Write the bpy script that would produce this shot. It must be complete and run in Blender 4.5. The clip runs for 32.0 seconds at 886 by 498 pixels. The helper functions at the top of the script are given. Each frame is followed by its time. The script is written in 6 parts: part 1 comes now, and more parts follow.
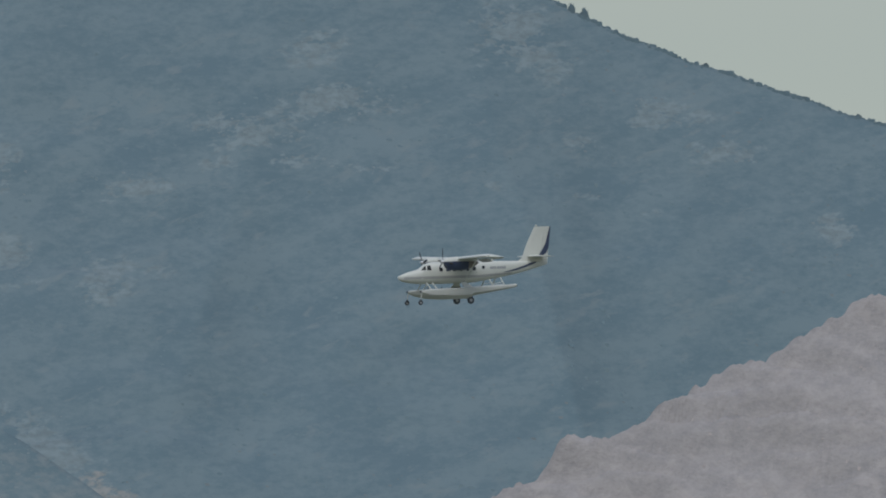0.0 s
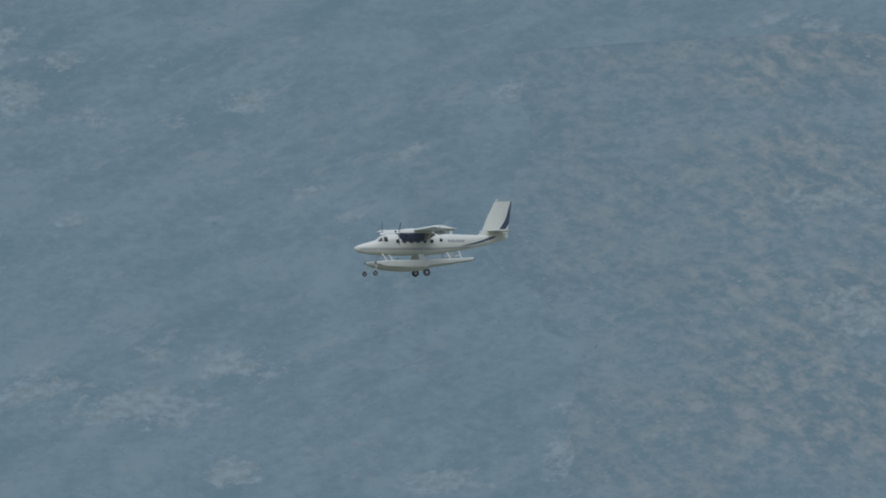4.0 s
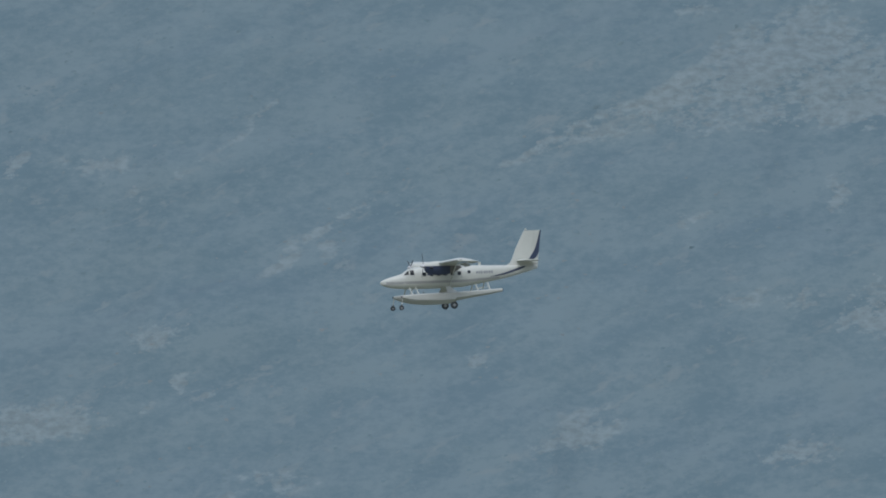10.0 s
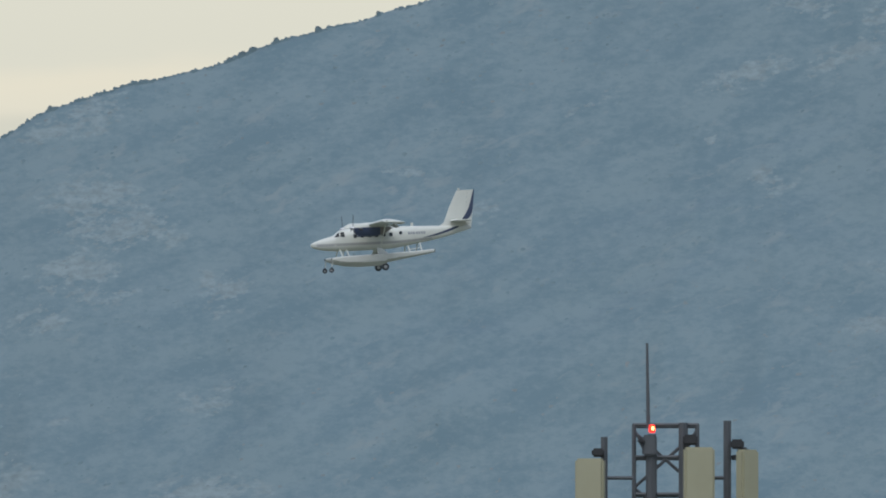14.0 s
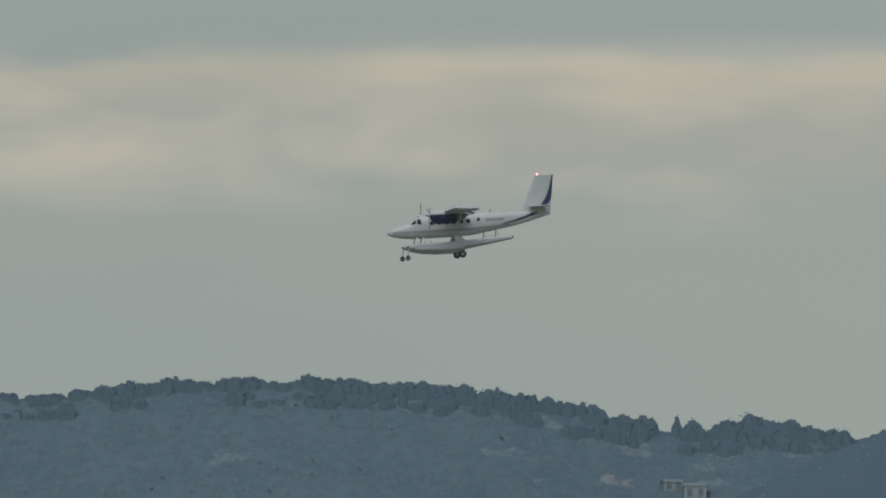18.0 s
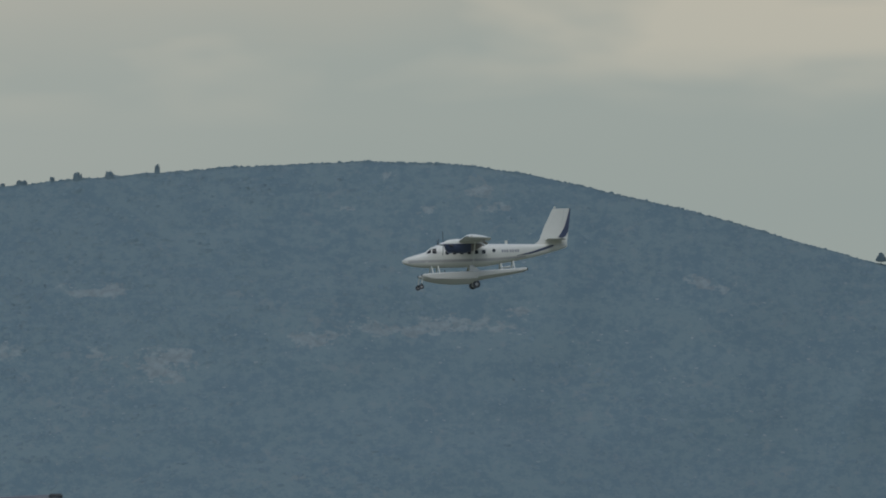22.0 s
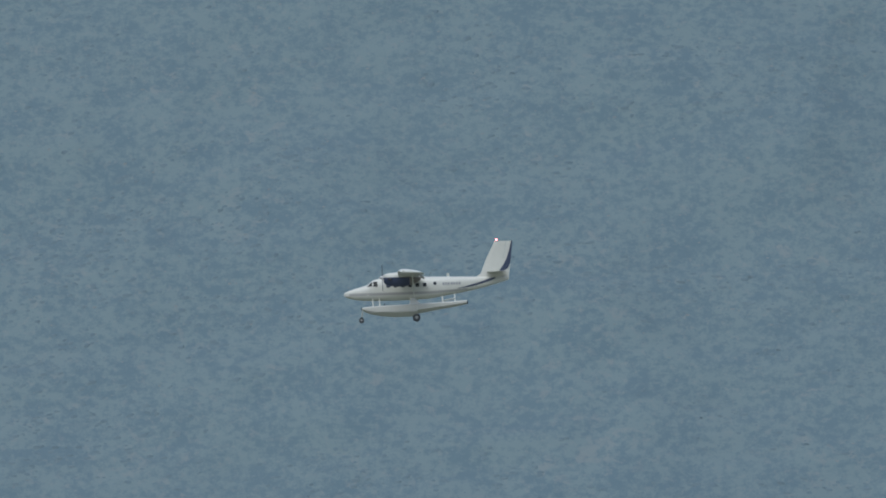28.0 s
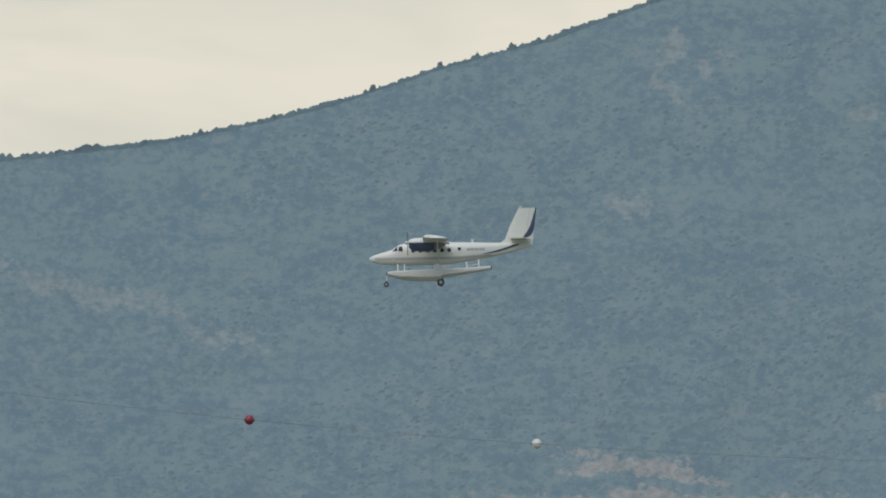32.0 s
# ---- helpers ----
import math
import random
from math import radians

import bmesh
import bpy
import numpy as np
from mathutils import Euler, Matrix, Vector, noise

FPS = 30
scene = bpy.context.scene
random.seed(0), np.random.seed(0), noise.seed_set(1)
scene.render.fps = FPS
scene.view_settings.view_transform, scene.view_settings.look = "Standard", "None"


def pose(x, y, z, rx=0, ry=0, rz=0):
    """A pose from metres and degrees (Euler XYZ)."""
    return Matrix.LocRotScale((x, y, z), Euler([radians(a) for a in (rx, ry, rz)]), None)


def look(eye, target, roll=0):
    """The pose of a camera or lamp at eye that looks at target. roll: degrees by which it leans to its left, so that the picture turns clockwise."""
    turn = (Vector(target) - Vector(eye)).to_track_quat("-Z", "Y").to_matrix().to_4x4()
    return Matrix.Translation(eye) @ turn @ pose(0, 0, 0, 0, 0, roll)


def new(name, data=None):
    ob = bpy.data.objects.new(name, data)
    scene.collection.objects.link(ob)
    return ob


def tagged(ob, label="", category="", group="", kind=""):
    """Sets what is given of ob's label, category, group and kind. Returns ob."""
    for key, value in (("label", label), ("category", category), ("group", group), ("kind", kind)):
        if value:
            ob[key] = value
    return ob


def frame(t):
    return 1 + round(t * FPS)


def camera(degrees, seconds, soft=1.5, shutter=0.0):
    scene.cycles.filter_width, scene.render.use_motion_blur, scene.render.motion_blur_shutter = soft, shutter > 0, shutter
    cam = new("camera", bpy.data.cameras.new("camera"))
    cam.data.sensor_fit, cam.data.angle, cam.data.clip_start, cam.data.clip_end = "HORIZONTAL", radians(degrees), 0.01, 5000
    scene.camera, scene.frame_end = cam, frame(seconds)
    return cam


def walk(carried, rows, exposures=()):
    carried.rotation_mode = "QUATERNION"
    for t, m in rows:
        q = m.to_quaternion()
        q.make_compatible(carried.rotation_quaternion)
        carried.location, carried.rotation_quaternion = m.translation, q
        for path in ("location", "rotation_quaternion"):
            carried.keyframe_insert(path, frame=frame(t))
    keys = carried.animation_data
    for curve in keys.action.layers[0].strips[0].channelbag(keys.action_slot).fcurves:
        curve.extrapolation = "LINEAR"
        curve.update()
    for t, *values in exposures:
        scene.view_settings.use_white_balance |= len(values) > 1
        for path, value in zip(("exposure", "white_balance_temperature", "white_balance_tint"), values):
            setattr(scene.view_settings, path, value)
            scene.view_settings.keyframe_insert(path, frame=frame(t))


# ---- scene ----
EYE_Z = 8.0          # a raised stand above the plain
F = 43900.0          # arc units per radian in which the hills are laid out
U0, V0 = -16736.0, 2703.0


def aim(yaw, pitch):
    """The camera turned to the right and up by these degrees, on its tripod."""
    return pose(0, 0, EYE_Z, 90 + pitch, 0, -yaw)


cam = camera(2 * math.degrees(math.atan(784 / F)), 32.0, soft=1.9)
walk(cam, [
    (0, aim(22.8661, 2.9522)), (0.5, aim(22.4105, 2.9300)), (1, aim(21.9858, 2.8788)),
    (1.5, aim(21.6009, 2.8091)), (2, aim(21.1493, 2.7645)), (2.5, aim(20.6927, 2.7150)),
    (4.5, aim(18.9081, 2.6591)), (5, aim(18.4084, 2.6779)), (5.5, aim(17.9985, 2.6588)),
    (6, aim(17.5806, 2.6467)), (6.5, aim(17.1473, 2.6655)), (7, aim(16.6018, 2.6518)),
    (7.5, aim(16.1096, 2.6286)), (8, aim(15.6464, 2.6110)), (8.5, aim(15.2568, 2.5547)),
    (9, aim(14.7962, 2.4868)), (9.5, aim(14.3243, 2.4666)), (10, aim(13.8589, 2.4716)),
    (10.5, aim(13.4547, 2.4558)), (11, aim(13.0123, 2.4008)), (11.5, aim(12.5834, 2.3616)),
    (12, aim(12.1401, 2.3376)), (12.5, aim(11.7307, 2.3089)), (13, aim(11.2561, 2.2509)),
    (13.5, aim(10.8327, 2.1901)), (15.5, aim(8.9431, 2.0347)), (16, aim(8.5002, 1.9708)),
    (16.5, aim(8.0102, 1.9501)), (17, aim(7.4250, 1.9372)), (17.5, aim(6.9340, 1.8779)),
    (18, aim(6.5156, 1.8585)), (18.5, aim(6.0836, 1.8556)), (19, aim(5.5525, 1.8324)),
    (19.5, aim(5.0459, 1.7490)), (20, aim(4.6115, 1.6934)), (20.5, aim(4.2098, 1.6967)),
    (21, aim(3.7462, 1.6982)), (21.5, aim(3.2511, 1.6664)), (22, aim(2.7909, 1.5860)),
    (22.5, aim(2.3772, 1.5566)), (23, aim(1.9439, 1.5469)), (23.5, aim(1.5064, 1.5301)),
    (24, aim(1.0517, 1.5005)), (24.5, aim(0.6453, 1.4924)), (25, aim(0.1808, 1.4701)),
    (25.5, aim(-0.2773, 1.4511)), (27.5, aim(-2.0502, 1.3405)), (28, aim(-2.6072, 1.3136)),
    (28.5, aim(-3.0632, 1.2705)), (29, aim(-3.5091, 1.2094)), (29.5, aim(-3.9857, 1.1802)),
    (30, aim(-4.5058, 1.1250)), (30.5, aim(-4.9651, 1.0559)), (31, aim(-5.3849, 1.0388)),
    (31.5, aim(-5.7873, 1.0358)), (32, aim(-6.2924, 1.0026)),
], exposures=[(0,-0.2,5820,10),(1,-0.06,5780,10),(2,0.0,5720,10),(5,0.03,5680,10),(9,0.03,5680,10),(13,0.1,5700,10),(16,0.2,5700,10),(17,0.05,5700,10),(18,-0.45,5700,10),(19,-0.7,5700,10),(21,-0.61,5680,10),(22,-0.42,5700,10),(23,-0.15,5700,10),(24,-0.05,5650,10),(25,0.15,5600,10),(28,0.15,5720,10),(29,0.16,5930,10),(32,0.17,6000,10)])

# ---- light ----
SUN_ELEV, SUN_AZ = 60.0, 205.0      # degrees; azimuth clockwise from +y
sun_data = bpy.data.lights.new("sun", "SUN")
sun_data.energy, sun_data.angle, sun_data.color = 1.25, radians(55), (1.0, 0.94, 0.83)
sun = new("sun", sun_data)
sun.matrix_world = look((0, 0, 0), (-math.sin(radians(SUN_AZ)) * math.cos(radians(SUN_ELEV)),
                                    -math.cos(radians(SUN_AZ)) * math.cos(radians(SUN_ELEV)), -math.sin(radians(SUN_ELEV))))


class Nodes:
    """Short hand for wiring nodes."""

    def __init__(self, tree):
        self.tree = tree
        tree.nodes.clear()

    def add(self, kind, **values):
        n = self.tree.nodes.new(kind)
        for k, v in values.items():
            if k in n.inputs:
                self.put(n.inputs[k], v)
        return n

    def put(self, socket, v):
        if isinstance(v, bpy.types.NodeSocket):
            self.tree.links.new(v, socket)
        else:
            socket.default_value = v

    def math(self, op, a, b=0.0, clamp=False):
        n = self.tree.nodes.new("ShaderNodeMath")
        n.operation, n.use_clamp = op, clamp
        self.put(n.inputs[0], a)
        self.put(n.inputs[1], b)
        return n.outputs[0]

    def noise(self, vec, scale, detail=4.0, rough=0.55, dist=0.0):
        n = self.add("ShaderNodeTexNoise", Scale=scale, Detail=detail, Roughness=rough, Distortion=dist)
        if vec is not None:
            self.put(n.inputs["Vector"], vec)
        return n.outputs[0]

    def ramp(self, fac, stops):
        n = self.tree.nodes.new("ShaderNodeValToRGB")
        el = n.color_ramp.elements
        while len(el) < len(stops):
            el.new(0.5)
        for e, (p, c) in zip(el, stops):
            e.position = p
            e.color = (*c, 1) if len(c) == 3 else c
        self.put(n.inputs[0], fac)
        return n.outputs[0]

    def mix(self, fac, a, b):
        n = self.tree.nodes.new("ShaderNodeMix")
        n.data_type = "RGBA"
        self.put(n.inputs[0], fac)
        self.put(n.inputs[6], a if isinstance(a, bpy.types.NodeSocket) else (*a, 1))
        self.put(n.inputs[7], b if isinstance(b, bpy.types.NodeSocket) else (*b, 1))
        return n.outputs[2]


def grey(*stops):
    return [(p, (v, v, v)) for p, v in stops]


def make_world():
    world = bpy.data.worlds.new("sky")
    scene.world = world
    world.use_nodes = True
    g = Nodes(world.node_tree)
    sky = g.tree.nodes.new("ShaderNodeTexSky")
    sky.sky_type, sky.sun_disc = "NISHITA", False
    sky.sun_elevation, sky.sun_rotation = radians(SUN_ELEV), radians(SUN_AZ)
    sky.air_density, sky.dust_density = 1.0, 3.0
    co = g.tree.nodes.new("ShaderNodeTexCoord").outputs["Generated"]
    sep = g.add("ShaderNodeSeparateXYZ", Vector=co)
    x, z = sep.outputs["X"], sep.outputs["Z"]
    # stratus: noise drawn out along the horizon
    flat = g.add("ShaderNodeMapping", Vector=co)
    flat.inputs["Scale"].default_value = (26, 26, 150)
    puff = g.noise(flat.outputs[0], 1.0, 3.0, 0.5)
    small = g.add("ShaderNodeMapping", Vector=co)
    small.inputs["Scale"].default_value = (105, 105, 420)
    lump = g.noise(small.outputs[0], 1.0, 3.0, 0.5)
    flat2 = g.add("ShaderNodeMapping", Vector=co)
    flat2.inputs["Scale"].default_value = (7, 7, 60)
    broad = g.noise(flat2.outputs[0], 1.0, 2.0, 0.5)
    zz = g.math("ADD", z, g.math("ADD", g.math("MULTIPLY", g.math("SUBTRACT", puff, 0.5), 0.0060), g.math("MULTIPLY", g.math("SUBTRACT", lump, 0.5), 0.0026)))
    east = g.add("ShaderNodeMapRange")
    east.interpolation_type = "SMOOTHSTEP"
    for k, v in (("From Min", 0.129), ("From Max", 0.144), ("To Min", 0.0), ("To Max", 1.0)):
        east.inputs[k].default_value = v
    g.put(east.inputs["Value"], x)
    stops = [
        (0.0, (0.480, 0.490, 0.401)), (0.29, (0.445, 0.465, 0.382)), (0.345, (0.470, 0.480, 0.387)), (0.375, (0.540, 0.510, 0.392)),
        (0.397, (0.610, 0.550, 0.401)), (0.407, (0.435, 0.460, 0.387)), (0.52, (0.470, 0.500, 0.420)), (1.0, (0.450, 0.480, 0.439))]
    deck = g.mix(east.outputs[0], g.ramp(g.math("MULTIPLY", zz, 10.0), stops), g.ramp(g.math("MULTIPLY", g.math("SUBTRACT", zz, 0.0046), 10.0), stops))
    warm = g.math("MULTIPLY", g.math("SUBTRACT", broad, 0.42, True), 2.2, True)
    left = g.math("MULTIPLY", g.math("SUBTRACT", 0.052, x, True), 7.0, True)
    west = g.add("ShaderNodeMapping", Vector=co)
    west.inputs["Scale"].default_value = (55, 55, 170)
    drift = g.ramp(g.noise(west.outputs[0], 1.0, 4.0, 0.5, 0.3), [(0.36, (0.30, 0.30, 0.30)), (0.62, (0.80, 0.80, 0.80))])
    lit = g.mix(g.math("MULTIPLY", left, drift, True), deck, (0.78, 0.69, 0.54))
    lit = g.mix(g.math("MULTIPLY", warm, 0.25), lit, (0.74, 0.66, 0.50))
    flat3 = g.add("ShaderNodeMapping", Vector=co)
    flat3.inputs["Scale"].default_value = (78, 78, 230)
    heap = g.ramp(g.noise(flat3.outputs[0], 1.0, 3.0, 0.45, 0.2), [(0.47, (0, 0, 0)), (0.66, (1, 1, 1))])
    band = g.ramp(g.math("MULTIPLY", z, 10.0), [(0.325, (0, 0, 0)), (0.36, (1, 1, 1)), (0.398, (1, 1, 1)), (0.412, (0, 0, 0))])
    lit = g.mix(g.math("MULTIPLY", g.math("MULTIPLY", heap, band), 0.50), lit, (0.86, 0.72, 0.50))
    # a lit bank of cloud low in the east
    bank = g.math("MULTIPLY", g.ramp(g.math("MULTIPLY", x, 5.0), grey((0.71, 0.0), (0.79, 1.0))), g.ramp(g.math("MULTIPLY", zz, 10.0), grey((0.403, 0.0), (0.43, 1.0), (0.50, 1.0), (0.56, 0.0))))
    lit = g.mix(g.math("MULTIPLY", bank, 0.6), lit, (0.86, 0.74, 0.52))
    high = g.add("ShaderNodeMapRange")
    for k, v in (("From Min", 0.07), ("From Max", 0.30)):
        high.inputs[k].default_value = v
    g.put(high.inputs["Value"], z)
    blue = g.tree.nodes.new("ShaderNodeVectorMath")
    blue.operation = "SCALE"
    g.put(blue.inputs[0], sky.outputs[0])
    blue.inputs["Scale"].default_value = 0.11
    veil = g.mix(0.45, blue.outputs[0], (0.48, 0.55, 0.60))
    col = g.mix(high.outputs[0], lit, veil)
    bg = g.add("ShaderNodeBackground", Color=col, Strength=1.0)
    out = g.tree.nodes.new("ShaderNodeOutputWorld")
    g.tree.links.new(bg.outputs[0], out.inputs[0])


make_world()


# ---- materials ----
def material(name, build, rough=0.6, metal=0.0, bump=0.0, coat=0.0):
    m = bpy.data.materials.new(name)
    m.use_nodes = True
    g = Nodes(m.node_tree)
    b = g.add("ShaderNodeBsdfPrincipled", Roughness=rough, Metallic=metal)
    b.inputs["Coat Weight"].default_value = coat
    col, height = build(g)
    g.put(b.inputs["Base Color"], col if isinstance(col, bpy.types.NodeSocket) else (*col, 1))
    if bump and height is not None:
        n = g.add("ShaderNodeBump", Strength=bump, Height=height)
        n.inputs["Distance"].default_value = 0.4
        g.put(b.inputs["Normal"], n.outputs[0])
    o = g.tree.nodes.new("ShaderNodeOutputMaterial")
    g.tree.links.new(b.outputs[0], o.inputs[0])
    return m


def here(g):
    return g.tree.nodes.new("ShaderNodeNewGeometry").outputs["Position"]


def object_space(g):
    return g.tree.nodes.new("ShaderNodeTexCoord").outputs["Object"]


def slope_space(g, tilt=0.0, long=1.0):
    """Metres round the valley and up the slope, turned by tilt degrees and drawn out along that line."""
    sep = g.add("ShaderNodeSeparateXYZ", Vector=here(g))
    arc = g.math("MULTIPLY", g.math("ARCTAN2", sep.outputs["X"], sep.outputs["Y"]), 4300.0)
    flat = g.add("ShaderNodeCombineXYZ", X=arc, Y=g.math("MULTIPLY", sep.outputs["Z"], 1.25))
    turn = g.add("ShaderNodeMapping", Vector=flat.outputs[0])
    turn.inputs["Rotation"].default_value = (0, 0, radians(-tilt))
    draw = g.add("ShaderNodeMapping", Vector=turn.outputs[0])
    draw.inputs["Scale"].default_value = (1.0 / long, 1.0, 1.0)
    return draw.outputs[0]


# Default rock and thicket tones are blued: haze is painted into them.
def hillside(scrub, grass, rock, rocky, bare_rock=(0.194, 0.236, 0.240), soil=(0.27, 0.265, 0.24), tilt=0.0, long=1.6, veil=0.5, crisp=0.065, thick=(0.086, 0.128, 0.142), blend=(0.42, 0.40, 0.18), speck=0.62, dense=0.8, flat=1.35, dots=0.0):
    """Scrub with dry grass showing through and pale stony ground; rocky 0..1. Tilt and long: the lie of the strata.
    The mesh says where rock and soil lie bare."""
    def build(g):
        q, level = slope_space(g, tilt, long), slope_space(g, 0.0, flat)
        big, mid = g.noise(level, 0.022, 3), g.noise(q, 0.13, 4, 0.6)
        fine, grain = g.noise(level, speck, 4, 0.6), g.noise(level, 1.9, 3, 0.6)
        cover = g.math("ADD", g.math("MULTIPLY", mid, blend[0]), g.math("ADD", g.math("MULTIPLY", fine, blend[1]), g.math("MULTIPLY", grain, blend[2])))
        c = g.mix(g.ramp(cover, grey((0.495 - crisp, 0.0), (0.495 + crisp, 1.0))), scrub, grass)
        c = g.mix(g.math("MULTIPLY", g.ramp(big, grey((0.38, 0.0), (0.62, 1.0))), 0.22 * veil), c, grass)
        # small pale clearings between the bushes
        c = g.mix(g.math("MULTIPLY", g.ramp(g.noise(level, 0.62, 3, 0.5), grey((0.58, 0.0), (0.70, 1.0))), dots), c, rock)
        # loose stones and small ledges between the shrubs, thick in some places and absent in others
        ledge = g.math("ADD", g.math("MULTIPLY", g.noise(q, 0.34, 6, 0.66, 0.4), 0.72), g.math("MULTIPLY", g.noise(level, 0.05, 3, 0.5), 0.28))
        c = g.mix(g.math("MULTIPLY", g.ramp(ledge, grey((0.585 - 0.10 * rocky, 0.0), (0.665 - 0.08 * rocky, 1.0))), 0.85), c, rock)
        stony = g.tree.nodes.new("ShaderNodeAttribute")
        stony.attribute_name = "stony"
        shelf = slope_space(g, -38.0, 1.9)
        rubble = g.math("ADD", g.math("MULTIPLY", g.noise(shelf, 0.30, 6, 0.66, 0.3), 0.65), g.math("MULTIPLY", fine, 0.35))
        # rubble tones blued as well, to carry the painted haze
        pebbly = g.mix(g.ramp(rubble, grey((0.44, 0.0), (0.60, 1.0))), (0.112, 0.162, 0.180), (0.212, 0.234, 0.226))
        c = g.mix(g.math("MULTIPLY", stony.outputs["Fac"], g.ramp(g.noise(level, 0.045, 4, 0.6), grey((0.40, 0.25), (0.56, 1.0)))), c, pebbly)
        wood = g.tree.nodes.new("ShaderNodeAttribute")
        wood.attribute_name = "wood"
        c = g.mix(g.math("MULTIPLY", wood.outputs["Fac"], dense), c, thick)
        ragged = g.math("ADD", g.math("MULTIPLY", g.math("SUBTRACT", g.noise(q, 0.26, 5, 0.66, 0.5), 0.5), 4.6),
                        g.math("MULTIPLY", g.math("SUBTRACT", g.noise(level, 0.8, 4, 0.62), 0.5), 3.6))
        for name, tone, torn in (("bare", bare_rock, 1.0), ("soil", soil, 1.0), ("track", bare_rock, 0.22)):
            at = g.tree.nodes.new("ShaderNodeAttribute")
            at.attribute_name = name
            m = g.math("ADD", g.math("MULTIPLY", at.outputs["Fac"], 1.25), g.math("MULTIPLY", ragged, g.math("MULTIPLY", g.math("MULTIPLY", at.outputs["Fac"], 5.0, True), torn)))
            tint = g.mix(g.ramp(fine, grey((0.38, 0.0), (0.62, 1.0))), tuple(v * 0.84 for v in tone), tuple(v * 1.14 for v in tone))
            c = g.mix(g.math("MULTIPLY", g.ramp(m, grey((0.46, 0.0), (1.0, 1.0))), 0.80), c, tint)
        return c, fine
    return build


# Mountain, spur and wooded ground: distance haze is painted into these blue-grey base colours.
HAZY_SCRUB, HAZY_GRASS, HAZY_ROCK = (0.115, 0.169, 0.192), (0.160, 0.212, 0.226), (0.184, 0.223, 0.228)
M_MOUNTAIN = material("hazy_mountain_ground", hillside(HAZY_SCRUB, HAZY_GRASS, HAZY_ROCK, 0.25, tilt=28.0, long=2.2, crisp=0.075, blend=(0.50, 0.38, 0.12)), 0.95, bump=0.16)
M_SPUR = material("hazy_spur_ground", hillside(HAZY_SCRUB, HAZY_GRASS, HAZY_ROCK, 0.55), 0.95, bump=0.16)
M_WOODED = material("hazy_wooded_ground", hillside((0.101, 0.153, 0.177), (0.145, 0.198, 0.205), (0.176, 0.210, 0.210), 0.2, (0.182, 0.214, 0.212), (0.245, 0.240, 0.222), long=1.15, crisp=0.052, blend=(0.34, 0.48, 0.18), thick=(0.096, 0.138, 0.152), speck=0.55, dense=0.42, flat=1.0, dots=0.5), 0.95, bump=0.16)
M_LIME = material("limestone_ground", hillside((0.290, 0.272, 0.262), (0.372, 0.341, 0.322), (0.405, 0.368, 0.346), 0.5, crisp=0.09, blend=(0.30, 0.40, 0.30)), 0.95, bump=0.7)
M_PLAIN = material("plain_ground", hillside((0.10, 0.13, 0.10), (0.20, 0.20, 0.15), (0.28, 0.26, 0.22), 0.2), 0.95)


def leafy(a, b):
    def build(g):
        island = g.tree.nodes.new("ShaderNodeNewGeometry").outputs["Random Per Island"]
        n = g.noise(here(g), 2.0, 3)
        return g.mix(g.math("ADD", g.math("MULTIPLY", island, 0.7), g.math("MULTIPLY", n, 0.3)), a, b), n
    return build


def foliage(name, a, b, through_leaf=0.2):
    """Leaves that scatter light from both faces."""
    m = bpy.data.materials.new(name)
    m.use_nodes = True
    g = Nodes(m.node_tree)
    col, _ = leafy(a, b)(g)
    front, back = g.add("ShaderNodeBsdfDiffuse", Color=col), g.add("ShaderNodeBsdfTranslucent", Color=col)
    both = g.tree.nodes.new("ShaderNodeMixShader")
    both.inputs[0].default_value = through_leaf
    g.tree.links.new(front.outputs[0], both.inputs[1])
    g.tree.links.new(back.outputs[0], both.inputs[2])
    o = g.tree.nodes.new("ShaderNodeOutputMaterial")
    g.tree.links.new(both.outputs[0], o.inputs[0])
    return m


# Colours from here to M_STONE are blued and lightened, painting haze and offsetting self-shadow.
M_SHRUB = material("hazy_shrub_leaves", leafy((0.132, 0.193, 0.217), (0.162, 0.219, 0.236)), 0.9)
M_PINE = foliage("hazy_pine_needles", (0.120, 0.166, 0.183), (0.142, 0.190, 0.205), 0.1)
M_NEEDLE = foliage("hazy_needle_pads", (0.086, 0.122, 0.138), (0.104, 0.142, 0.157), 0.1)
M_CREST = foliage("hazy_crest_leaves", (0.124, 0.177, 0.198), (0.150, 0.205, 0.222), 0.1)
M_SADDLE = material("hazy_saddle_leaves", leafy((0.118, 0.172, 0.194), (0.140, 0.196, 0.214)), 0.9)
M_THICKET = material("hazy_thicket_leaves", leafy((0.122, 0.164, 0.174), (0.146, 0.188, 0.196)), 0.9)
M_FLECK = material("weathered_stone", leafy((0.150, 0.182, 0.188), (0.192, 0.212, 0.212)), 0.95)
M_PINESCRUB = material("hazy_pine_scrub", leafy((0.115, 0.168, 0.195), (0.145, 0.199, 0.220)), 0.9)
M_BARK = material("hazy_bark", lambda g: (g.mix(g.noise(here(g), 3.0), (0.125, 0.160, 0.172), (0.155, 0.190, 0.200)), None), 0.9)
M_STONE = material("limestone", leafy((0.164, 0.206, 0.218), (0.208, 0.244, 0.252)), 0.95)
M_PINKSTONE = material("pink_limestone", leafy((0.27, 0.25, 0.24), (0.44, 0.385, 0.355)), 0.95)


def paint(a, b, scale=1.2):
    return lambda g: (g.mix(g.noise(object_space(g), scale, 5, 0.65), a, b), None)


